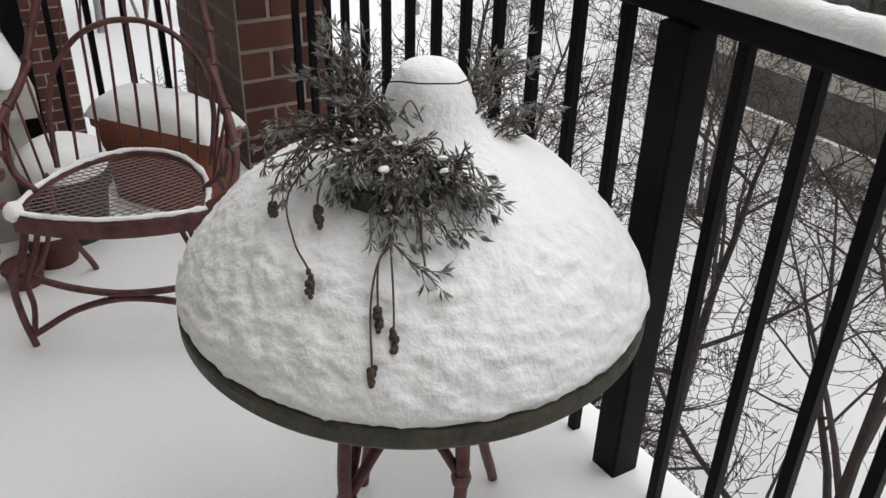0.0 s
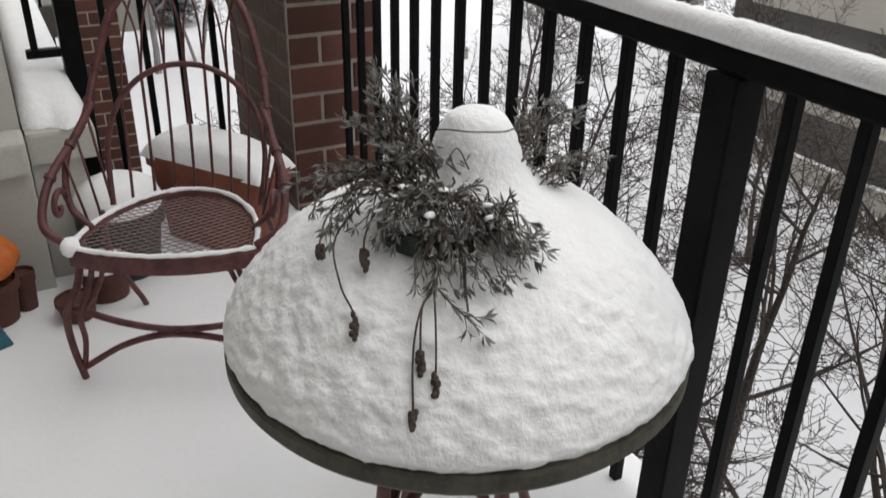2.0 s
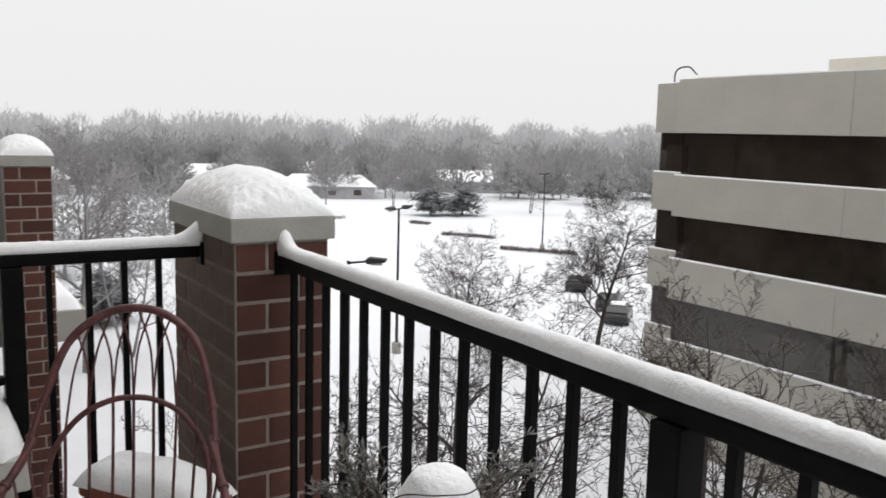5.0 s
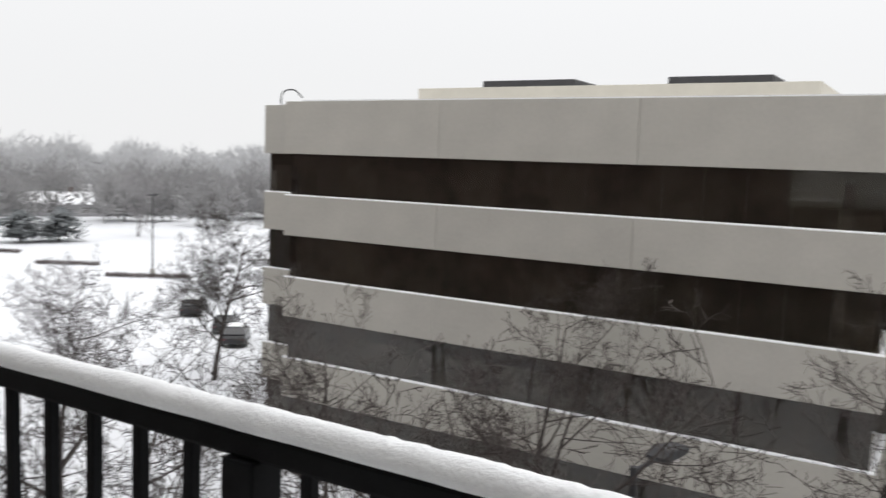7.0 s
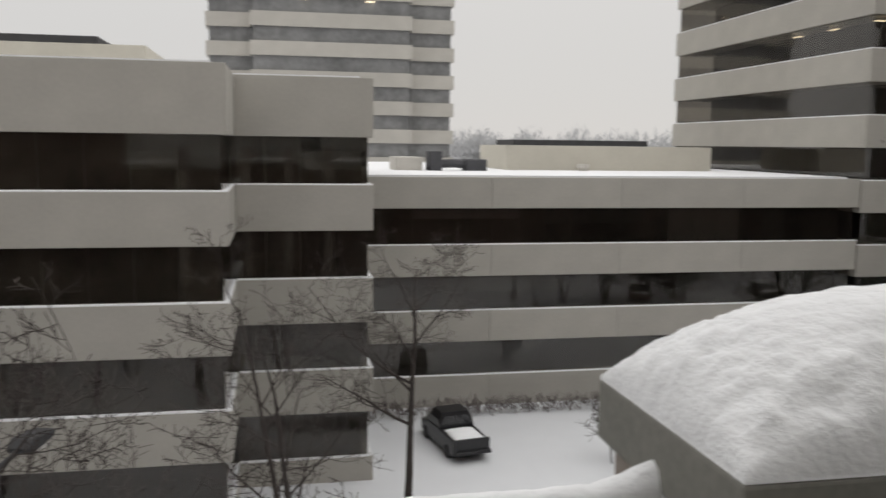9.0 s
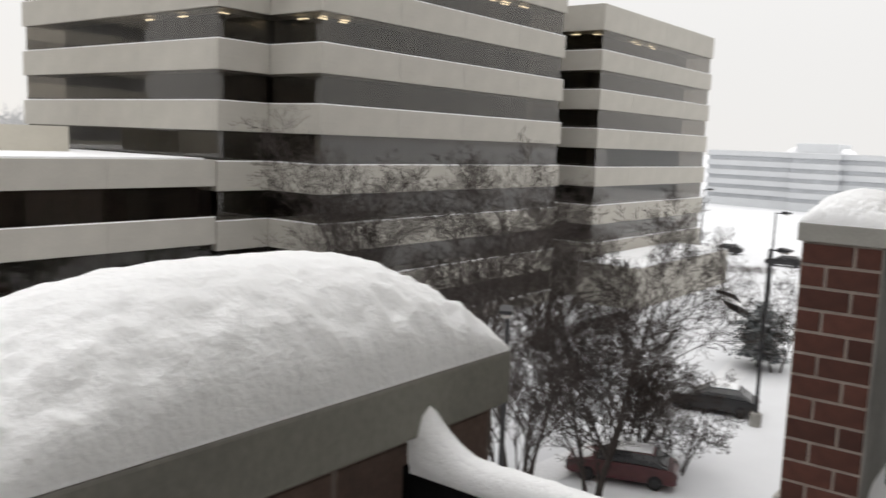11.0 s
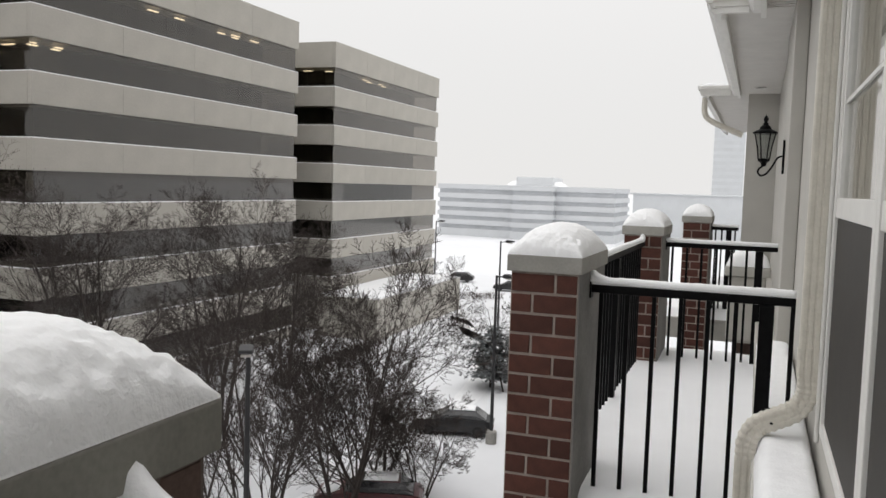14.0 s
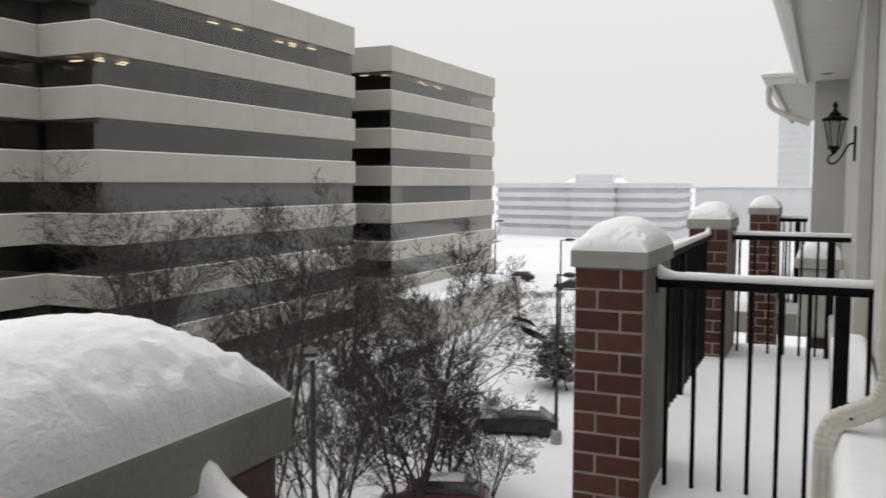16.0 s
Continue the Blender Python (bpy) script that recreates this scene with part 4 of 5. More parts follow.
def spray(count, start, end, spread, bow, leafy=1.0, size=0.017):
    """Sprigs from one place to another; places as (right, towards the door, up) of the plant's middle."""
    def place(q, k):
        r, f, u = (c + rng.gauss(0, d) for c, d in zip(q, k))
        return PC + right_dir * r + cam_dir * f + Vector((0, 0, u))
    for _ in range(count):
        a, b = place(start, (0.016, 0.012, 0.008)), place(end, spread)
        up = Vector((0, 0, bow * rng.uniform(0.4, 1.3)))
        k = Vector((rng.gauss(0, 0.008), rng.gauss(0, 0.008), rng.gauss(0, 0.006)))
        sprig(a, [a.lerp(b, 0.35) + up * 0.8 + k, a.lerp(b, 0.72) + up * 0.75 - k, b], leafy, size=size)


spray(32, (-0.05, 0.02, 0.03), (-0.09, -0.005, 0.08), (0.025, 0.02, 0.032), 0.008, 0.95)
spray(8, (-0.06, 0.01, 0.05), (-0.105, -0.015, 0.125), (0.018, 0.02, 0.02), 0.008, 0.6)
spray(17, (-0.07, 0.03, 0.015), (-0.15, 0.01, -0.018), (0.016, 0.028, 0.016), 0.035, 0.75)
spray(6, (-0.08, 0.02, 0.03), (-0.175, 0.015, 0.03), (0.012, 0.02, 0.014), 0.022, 0.5)
spray(30, (-0.03, 0.05, 0.028), (-0.058, 0.085, -0.002), (0.03, 0.012, 0.014), 0.014, 1.0)
spray(16, (-0.01, 0.055, 0.022), (0.015, 0.095, 0.0), (0.028, 0.014, 0.014), 0.016, 0.95)
spray(17, (0.005, 0.06, 0.016), (0.062, 0.102, -0.016), (0.016, 0.012, 0.018), 0.02, 1.0, 0.019)
spray(5, (0.02, 0.07, 0.01), (0.082, 0.108, -0.024), (0.008, 0.008, 0.012), 0.014, 1.0, 0.019)
spray(11, (-0.02, 0.08, -0.002), (-0.032, 0.138, -0.034), (0.02, 0.012, 0.008), 0.012, 0.85)
spray(8, (0.0, 0.09, -0.008), (0.028, 0.148, -0.04), (0.02, 0.01, 0.006), 0.012, 0.8)
spray(20, (0.075, -0.055, 0.03), (0.13, -0.10, 0.062), (0.026, 0.02, 0.018), 0.008, 0.85)
spray(4, (0.08, -0.07, 0.03), (0.175, -0.13, 0.062), (0.014, 0.02, 0.012), 0.012, 0.5)
spray(9, (0.115, -0.04, 0.0), (0.17, -0.08, 0.012), (0.022, 0.025, 0.01), 0.01, 0.8)
spray(3, (0.13, -0.045, 0.004), (0.215, -0.12, 0.012), (0.014, 0.02, 0.012), 0.012, 0.4)
spray(3, (-0.035, 0.02, 0.052), (-0.012, 0.035, 0.066), (0.01, 0.006, 0.006), 0.006, 0.9)


def stalk(points, head=True):
    line = curve(points, 8)
    tube(stems, line, 0.0013, 5)
    if head:
        heads = bmesh.new()
        d = (line[-1] - line[-3]).normalized()
        for k in range(16):
            o = Vector((rng.gauss(0, 1), rng.gauss(0, 1), rng.gauss(0, 1))).normalized()
            p = line[-1] - d * (0.022 * k / 16) + o * 0.0035
            bmesh.ops.create_icosphere(heads, subdivisions=1, radius=0.0034, matrix=Matrix.Translation(p) @ Matrix.Diagonal((1, 1, 1.6, 1)))
        part("flower_head", heads, STEM, plant, "withered lavender flower head")


stalk([(-0.50, 0.90, 0.83), (-0.538, 0.831, 0.79), (-0.567, 0.809, 0.765), (-0.589, 0.781, 0.73), (-0.606, 0.744, 0.664)])
stalk([(-0.50, 0.90, 0.83), (-0.541, 0.826, 0.785), (-0.563, 0.812, 0.768), (-0.585, 0.771, 0.717)])
stalk([(-0.50, 0.90, 0.83), (-0.538, 0.831, 0.788), (-0.557, 0.79, 0.757), (-0.568, 0.767, 0.731), (-0.578, 0.749, 0.698)])
stalk([(-0.54, 0.98, 0.845), (-0.602, 0.968, 0.794), (-0.625, 0.899, 0.770), (-0.626, 0.859, 0.754), (-0.632, 0.842, 0.735)])
stalk([(-0.54, 0.96, 0.84), (-0.576, 0.937, 0.806), (-0.593, 0.901, 0.783)])
stalk([(-0.55, 1.0, 0.84), (-0.587, 1.024, 0.801), (-0.616, 0.984, 0.787), (-0.627, 0.956, 0.775)])
stalk([(-0.49, 0.86, 0.815), (-0.509, 0.814, 0.788), (-0.519, 0.786, 0.766)], False)
for tip in ((-0.514, 0.761, 0.75), (-0.528, 0.772, 0.755), (-0.505, 0.775, 0.76)):
    sprig(Vector((-0.541, 0.826, 0.785)), [Vector((-0.535, 0.80, 0.775)), Vector((-0.526, 0.785, 0.765)), Vector(tip)], 0.7)
part("stem", stems, STEM, plant, "thin dry brown stems")
part("foliage", leaves, LEAF, plant, "narrow grey-green leaves")
for _ in range(26):
    o = outward(rng.uniform(60, 200))
    c = PC + o * rng.uniform(0.05, 0.12) + Vector((0, 0, rng.uniform(0.0, 0.04)))
    tuft = bmesh.new()
    bmesh.ops.create_icosphere(tuft, subdivisions=2, radius=rng.uniform(0.002, 0.0048), matrix=Matrix.Translation(c) @ Matrix.Diagonal((1.5, 1.1, 0.8, 1)))
    for v in tuft.verts:
        v.co += 0.003 * noise.noise_vector(v.co * 120)
    part("snow_tuft", tuft, SNOW, plant, smooth=True)

# ---- red iron garden chair ----
chair = thing("garden_chair", "red wrought-iron garden chair with a mesh seat and arched back", "chair", at=(-0.618, 2.007, 0))
chair.rotation_euler = (0, 0, radians(-26))
chair.scale = (0.93, 1.04, 1.0)
SZ = 0.36
rim = []
for k in range(48):
    a = math.pi * k / 48
    rim.append(Vector((0.222 * math.cos(a), -0.135 + 0.315 * math.sin(a), SZ)))
for k in range(24):
    x = -0.222 + 0.444 * k / 24
    rim.append(Vector((x, -0.135 - 0.043 * (1 - (x / 0.222) ** 2), SZ)))
part("seat_rim", tube(bmesh.new(), rim + [rim[0], rim[1]], 0.010, 8, cap=False), RED_IRON, chair, smooth=True)
bm = bmesh.new()
front = [p for p in rim if p.y < -0.134]
front.sort(key=lambda p: p.x)
pr = None
for p in front:
    pair = (bm.verts.new((p.x, p.y - 0.011, SZ + 0.002)), bm.verts.new((p.x, p.y - 0.011, SZ - 0.034)), bm.verts.new((p.x, p.y - 0.004, SZ - 0.034)), bm.verts.new((p.x, p.y - 0.004, SZ + 0.002)))
    if pr:
        for i in range(4):
            bm.faces.new((pr[i], pr[(i + 1) % 4], pair[(i + 1) % 4], pair[i]))
    pr = pair
bmesh.ops.recalc_face_normals(bm, faces=bm.faces)
part("apron", bm, RED_IRON, chair)


def inside_seat(x, y):
    if y > -0.135:
        return (x / 0.22) ** 2 + ((y + 0.135) / 0.312) ** 2 < 1
    return abs(x) < 0.22 and y > -0.134 - 0.043 * (1 - (x / 0.22) ** 2)


bm = bmesh.new()
for sgn in (1, -1):
    for k in range(-24, 25):
        c = k * 0.0205
        run = []
        for j in range(-60, 61):
            x = j * 0.0055
            y = sgn * x * 0.62 + c
            if inside_seat(x, y):
                run.append(Vector((x, y, SZ + 0.0015 * sgn - 0.012 * (1 - (x / 0.22) ** 2))))
        if len(run) > 2:
            tube(bm, [run[0], run[len(run) // 2], run[-1]], 0.0013, 4)
part("seat_mesh", bm, FROSTED, chair, "expanded diamond metal mesh")
bm = bmesh.new()
sn = [Vector((p.x, p.y, SZ + 0.008 + 0.002 * noise.noise(p * 30))) for p in rim]
tube(bm, sn + [sn[0], sn[1]], 0.008, 6, [0.006 + 0.004 * abs(noise.noise(p * 45)) for p in sn + [sn[0], sn[1]]], cap=False)
bmesh.ops.create_icosphere(bm, subdivisions=2, radius=0.024, matrix=Matrix.Translation((-0.218, -0.135, SZ + 0.008)))
for v in bm.verts:
    v.co += 0.003 * noise.noise_vector(v.co * 90)
part("seat_snow", bm, SNOW, chair, "thin crust of snow on the seat rim", smooth=True)
HOOP = [(-0.225, -0.13, SZ + 0.01), (-0.285, -0.11, 0.41), (-0.285, -0.03, 0.49), (-0.235, 0.09, 0.58), (-0.212, 0.17, 0.69), (-0.165, 0.225, 0.82), (-0.085, 0.25, 0.885), (0, 0.255, 0.903)]
hoop = curve(HOOP + [(-x, y, z) for x, y, z in HOOP[-2::-1]], 10)
part("back_frame", tube(bmesh.new(), hoop, 0.0105, 10), RED_IRON, chair, smooth=True)
for k in (20, 26, 34, 40, len(hoop) - 40, len(hoop) - 34, len(hoop) - 26, len(hoop) - 20):
    d = (hoop[k + 1] - hoop[k - 1]).normalized()
    part("collar", tube(bmesh.new(), [hoop[k] - d * 0.005, hoop[k] + d * 0.005], 0.0145, 12), RED_IRON, chair)
H2 = [(-0.195, 0.092, SZ + 0.004), (-0.205, 0.125, 0.43), (-0.207, 0.15, 0.50), (-0.185, 0.18, 0.58), (-0.13, 0.205, 0.645), (-0.06, 0.217, 0.678), (0, 0.22, 0.685)]
hoop2 = curve(H2 + [(-x, y, z) for x, y, z in H2[-2::-1]], 8)
part("inner_hoop", tube(bmesh.new(), hoop2, 0.0075, 8), RED_IRON, chair, smooth=True)
for sx in (-1, 1):
    arm = curve([(sx * 0.2, -0.04, SZ + 0.005), (sx * 0.255, -0.02, 0.42), (sx * 0.262, 0.03, 0.52), (sx * 0.215, 0.12, 0.62)], 8)
    part("arm_bar", tube(bmesh.new(), arm, 0.0085, 8), RED_IRON, chair, smooth=True)
    spiral = [Vector((sx * 0.262, -0.06 + (0.045 - 0.004 * k) * math.cos(k * 0.6), 0.43 + (0.045 - 0.004 * k) * math.sin(k * 0.6))) for k in range(11)]
    part("scroll", tube(bmesh.new(), curve(spiral, 3), 0.0075, 8), RED_IRON, chair, smooth=True)
    part("side_leg", tube(bmesh.new(), curve([(sx * 0.215, 0.06, SZ), (sx * 0.235, 0.12, 0.2), (sx * 0.2, 0.2, 0.02), (sx * 0.205, 0.21, -0.02)], 8), 0.0085, 8), RED_IRON, chair, smooth=True)
    part("front_leg", tube(bmesh.new(), curve([(sx * 0.205, -0.125, SZ - 0.02), (sx * 0.222, -0.130, 0.27), (sx * 0.262, -0.135, 0.19), (sx * 0.268, -0.125, 0.09), (sx * 0.255, -0.117, -0.015)], 8), 0.0095, 8), RED_IRON, chair, smooth=True)
    part("front_leg", tube(bmesh.new(), curve([(sx * 0.17, -0.135, SZ - 0.02), (sx * 0.195, -0.135, 0.26), (sx * 0.232, -0.130, 0.185), (sx * 0.236, -0.120, 0.11), (sx * 0.252, -0.117, 0.035)], 8), 0.0075, 8), RED_IRON, chair, smooth=True)
    part("front_leg", tube(bmesh.new(), curve([(sx * 0.145, -0.130, SZ - 0.02), (sx * 0.17, -0.125, 0.27), (sx * 0.215, -0.120, 0.205), (sx * 0.25, -0.120, 0.2)], 8), 0.0065, 8), RED_IRON, chair, smooth=True)
part("stretcher", tube(bmesh.new(), curve([(-0.25, -0.120, 0.20), (-0.130, -0.120, 0.158), (0, -0.120, 0.14), (0.16, -0.120, 0.158), (0.25, -0.120, 0.20)], 8), 0.0085, 8), RED_IRON, chair, smooth=True)
part("stretcher", tube(bmesh.new(), curve([(-0.25, -0.118, 0.03), (-0.130, -0.118, 0.098), (0, -0.118, 0.125), (0.16, -0.118, 0.098), (0.25, -0.118, 0.03)], 8), 0.0085, 8), RED_IRON, chair, smooth=True)


def on(line, x):
    best = min(line, key=lambda p: abs(p.x - x) + (0 if p.z > 0.55 else 1))
    return best


for k in range(-3, 4):
    x0 = k * 0.045
    low_p = Vector((k * 0.052, 0.18 - 0.07 * (k / 3.6) ** 2, SZ))
    m2 = on(hoop2, k * 0.056)
    part("spindle", tube(bmesh.new(), curve([low_p, low_p.lerp(m2, 0.55) + Vector((0, 0.004, 0)), m2], 5), 0.0042, 6), RED_IRON, chair, smooth=True)
    for lean_x in (-0.042, 0.042):
        tx = max(-0.17, min(0.17, k * 0.052 + lean_x))
        t1 = on(hoop, tx)
        if abs(k * 0.052 + lean_x) < 0.175:
            mid = m2.lerp(t1, 0.55) + Vector((-lean_x * 0.32, 0, 0))
            part("lattice_bar", tube(bmesh.new(), curve([m2, mid, t1], 6), 0.003, 6), RED_IRON, chair, smooth=True)
for sx in (-1, 1):
    for j, (a, b) in enumerate((((0.2, 0.1), (0.225, 0.1, 0.585)), ((0.21, 0.04), (0.245, 0.06, 0.55)), ((0.215, -0.02), (0.262, 0.01, 0.52)))):
        part("spindle", tube(bmesh.new(), [(sx * a[0], a[1], SZ), (sx * b[0], b[1], b[2])], 0.0036, 6), RED_IRON, chair, smooth=True)


# ---- pots behind the chair ----
def trough(name, label, centre, yaw, length, width, height, mat):
    t = thing(name, label, "planter", at=(centre[0], centre[1], 0))
    t.rotation_euler = (0, 0, radians(yaw))
    bm = bmesh.new()
    rows = []
    for f, z in ((0.80, -0.02), (0.80, 0.0), (0.86, height * 0.5), (0.94, height * 0.86), (1.0, height * 0.87), (1.0, height), (0.93, height), (0.92, height * 0.9)):
        ring = []
        for k in range(48):
            a = 2 * math.pi * k / 48
            c, s = math.cos(a), math.sin(a)
            ring.append(bm.verts.new((length / 2 * f * math.copysign(abs(c) ** 0.32, c), width / 2 * f * math.copysign(abs(s) ** 0.32, s), z)))
        rows.append(ring)
    for a, b in zip(rows, rows[1:]):
        for k in range(48):
            bm.faces.new((a[k], a[(k + 1) % 48], b[(k + 1) % 48], b[k]))
    bm.faces.new(rows[0][::-1])
    bm.faces.new(rows[-1])
    part("body", bm, mat, t)
    part("snow", pillow(bmesh.new(), -length * 0.49, length * 0.49, -width * 0.49, width * 0.49, height * 0.97, 0.085, nx=30, ny=20, power=3.4, rough=0.008), SNOW, t, "smooth mound of snow", smooth=True)
    return t


trough("planter_box", "rectangular terracotta planter filled with a mound of snow", (-0.385, 2.585), -56, 0.48, 0.18, 0.28, TERRA)


def round_pot(label, x, y, r, h, mat, snow=0.06, name="flower_pot"):
    p = thing(name, label, "pot", "flower pots", at=(x, y, 0))
    part("pot", lathe(bmesh.new(), [(0, -0.02), (r * 0.72, -0.02), (r * 0.9, h * 0.75), (r, h * 0.76), (r, h), (r * 0.9, h), (r * 0.88, h * 0.9), (0, h * 0.9)], 40), mat, p, smooth=False)
    if snow:
        part("snow", lathe(bmesh.new(), [(r * 0.97, h * 0.99), (r * 0.99, h + snow * 0.3), (r * 0.85, h + snow * 0.75), (r * 0.5, h + snow), (0, h + snow * 1.05)], 40), SNOW, p, "cushion of snow", smooth=True)
    return p


round_pot("round dark green pot heaped with snow beside the planter", -0.695, 2.525, 0.125, 0.21, GREEN_POT, 0.085)
round_pot("small terracotta pot with snow under the chair", -0.775, 2.385, 0.075, 0.10, TERRA_DARK, 0.025)
round_pot("low broken terracotta pot half buried in snow", -0.865, 2.30, 0.055, 0.06, TERRA_DARK, 0.0)
round_pot("brown clay pot beside the pumpkins", -0.985, 2.42, 0.036, 0.11, TERRA_DARK, 0.0)
for x, y, r in ((-1.06, 2.385, 0.085),):
    pk = thing("pumpkin", "orange ribbed pumpkin with snow on top by the wall", "pumpkin", at=(x, y, 0.115))
    bm = bmesh.new()
    rings = []
    for j in range(13):
        t = math.pi * j / 12
        ring = []
        for k in range(60):
            a = 2 * math.pi * k / 60
            rr = r * math.sin(t) * (1 - 0.07 * abs(math.sin(a * 5)) ** 0.6 * math.sin(t)) + 0.002
            ring.append(bm.verts.new((rr * math.cos(a), rr * math.sin(a), r * 0.8 - r * 0.82 * math.cos(t) * (1 - 0.12 * math.sin(t)))))
        rings.append(ring)
    for a, b in zip(rings, rings[1:]):
        for k in range(60):
            bm.faces.new((a[k], a[(k + 1) % 60], b[(k + 1) % 60], b[k]))
    bmesh.ops.recalc_face_normals(bm, faces=bm.faces)
    part("skin", bm, PUMPKIN, pk, smooth=True)
    part("stalk", tube(bmesh.new(), [(0, 0, r * 1.55), (0.01, 0.0, r * 1.9), (0.03, 0, r * 2.05)], 0.014, 8), STEM, pk)
round_pot("low clay stand under the pumpkin", -1.06, 2.385, 0.07, 0.12, TERRA_DARK, 0.0, "clay_stand")
bag = thing("sack", "teal plastic sack of soil half covered by snow", "sack", at=(-1.17, 2.255, 0))
bag.rotation_euler = (0, 0, radians(20))
part("bag", pillow(bmesh.new(), -0.13, 0.13, -0.07, 0.07, -0.02, 0.085, nx=18, ny=14, power=3, rough=0.015), TEAL, bag, smooth=True)
part("snow", pillow(bmesh.new(), -0.13, 0.09, -0.045, 0.075, 0.045, 0.06, nx=18, ny=14, power=2.4, rough=0.012), SNOW, bag, smooth=True)

# ---- wall lantern ----
lan = thing("wall_lantern", "black carriage lantern with glass panes on a scrolled bracket", "lantern", at=(-0.882, -6.9, 0.4))
lan.scale = (0.76, 0.76, 0.76)
Z0 = 1.60
part("finial", lathe(bmesh.new(), [(0.014, Z0 + 0.385), (0.032, Z0 + 0.40), (0.014, Z0 + 0.415), (0.022, Z0 + 0.435), (0.026, Z0 + 0.45), (0.01, Z0 + 0.475), (0, Z0 + 0.495)], 16), IRON, lan, smooth=True)
part("roof", lathe(bmesh.new(), [(0.0, Z0 + 0.30), (0.116, Z0 + 0.30), (0.122, Z0 + 0.315), (0.1, Z0 + 0.328), (0.058, Z0 + 0.346), (0.052, Z0 + 0.37), (0.03, Z0 + 0.388), (0, Z0 + 0.39)], 12), IRON, lan)
part("base", lathe(bmesh.new(), [(0, Z0 - 0.03), (0.022, Z0 - 0.025), (0.03, Z0 + 0.01), (0.055, Z0 + 0.025), (0.06, Z0 + 0.05), (0.0, Z0 + 0.05)], 6), IRON, lan)
for k in range(6):
    a = 2 * math.pi * k / 6
    part("rib", tube(bmesh.new(), curve([(0.055 * math.cos(a), 0.055 * math.sin(a), Z0 + 0.05), (0.07 * math.cos(a), 0.07 * math.sin(a), Z0 + 0.17), (0.1 * math.cos(a), 0.1 * math.sin(a), Z0 + 0.305)], 4), 0.007, 6), IRON, lan)
gl = part("glass", lathe(bmesh.new(), [(0.05, Z0 + 0.05), (0.065, Z0 + 0.17), (0.094, Z0 + 0.3)], 6), CLEAR, lan)
gl.visible_shadow = False
part("bracket", tube(bmesh.new(), curve([(-0.188, 0, Z0 + 0.08), (-0.13, 0, Z0 + 0.06), (-0.08, 0, Z0 - 0.03), (-0.03, 0, Z0 - 0.1), (0.02, 0, Z0 - 0.12), (0.05, 0, Z0 - 0.09), (0.04, 0, Z0 - 0.05), (0.01, 0, Z0 - 0.03)], 6), 0.0095, 8), IRON, lan, smooth=True)
part("wall_plate", boxed(-0.192, -0.172, -0.05, 0.05, Z0 - 0.1, Z0 + 0.24, bevel=0.008), IRON, lan)


# ---- trees ----
def grow_tree(seed, height, spread, stems_n=1, density=1.0, levels=4, up=0.55, first=0.22):
    """Verts and faces of a bare tree, as (trunk, crown)."""
    rnd = random.Random(seed)
    out = ([[], []], [[], []])

    def seg(store, line, radii, sides):
        vs, fs = store
        base = len(vs)
        d0 = (line[1] - line[0]).normalized()
        s = d0.orthogonal().normalized()
        for i, p in enumerate(line):
            d = (line[min(i + 1, len(line) - 1)] - line[max(i - 1, 0)]).normalized()
            s = (s - d * s.dot(d)).normalized()
            o = d.cross(s)
            for k in range(sides):
                a = 2 * math.pi * k / sides
                vs.append(p + radii[i] * (s * math.cos(a) + o * math.sin(a)))
        for i in range(len(line) - 1):
            for k in range(sides):
                q = (k + 1) % sides
                fs.append((base + i * sides + k, base + i * sides + q, base + (i + 1) * sides + q, base + (i + 1) * sides + k))

    def grow(p, d, length, r, level):
        n = (7, 6, 5, 4, 3)[min(level, 4)]
        line, radii = [p], [r]
        step = length / n
        for i in range(n):
            bend = (0.05, 0.10, 0.12, 0.14, 0.16)[min(level, 4)]
            d = (d + Vector((rnd.gauss(0, bend), rnd.gauss(0, bend), rnd.gauss(0, bend) + 0.05 * (level > 0)))).normalized()
            p = p + d * step
            line.append(p)
            radii.append(max(0.007, r * (1 - 0.8 * (i + 1) / n)))
        sides = (8, 6, 4, 3, 3)[min(level, 4)]
        seg(out[0] if level < 2 else out[1], line, radii, sides)
        if level >= levels:
            return
        count = int(((10, 9, 8, 6)[min(level, 3)] * density) + rnd.random())
        for c in range(count):
            t = first + (1 - first) * (c + rnd.random()) / count if level == 0 else 0.18 + 0.82 * (c + rnd.random()) / count
            k = min(n - 1, int(t * n))
            f = t * n - k
            q = line[k].lerp(line[k + 1], min(1, f))
            axis = (line[k + 1] - line[k]).normalized()
            side = Vector((rnd.gauss(0, 1), rnd.gauss(0, 1), rnd.gauss(0, 0.35)))
            side = (side - axis * side.dot(axis)).normalized()
            nd = (axis * up * rnd.uniform(0.7, 1.3) + side * spread * rnd.uniform(0.7, 1.2)).normalized()
            ll = length * (0.62, 0.56, 0.52, 0.5)[min(level, 3)] * rnd.uniform(0.65, 1.15) * (1.15 - 0.55 * t)
            grow(q, nd, ll, max(0.006, radii[k] * rnd.uniform(0.45, 0.62)), level + 1)

    for s in range(stems_n):
        a = 2 * math.pi * s / stems_n + rnd.random()
        lean = 0.0 if stems_n == 1 else 0.22 if stems_n < 5 else 0.38
        grow(Vector((0.25 * math.cos(a) * (stems_n > 1), 0.25 * math.sin(a) * (stems_n > 1), -0.2)), Vector((lean * math.cos(a), lean * math.sin(a), 1)).normalized(),
             height * rnd.uniform(0.85, 1.0), height * (0.017 if stems_n == 1 else 0.012), 0)
    return out


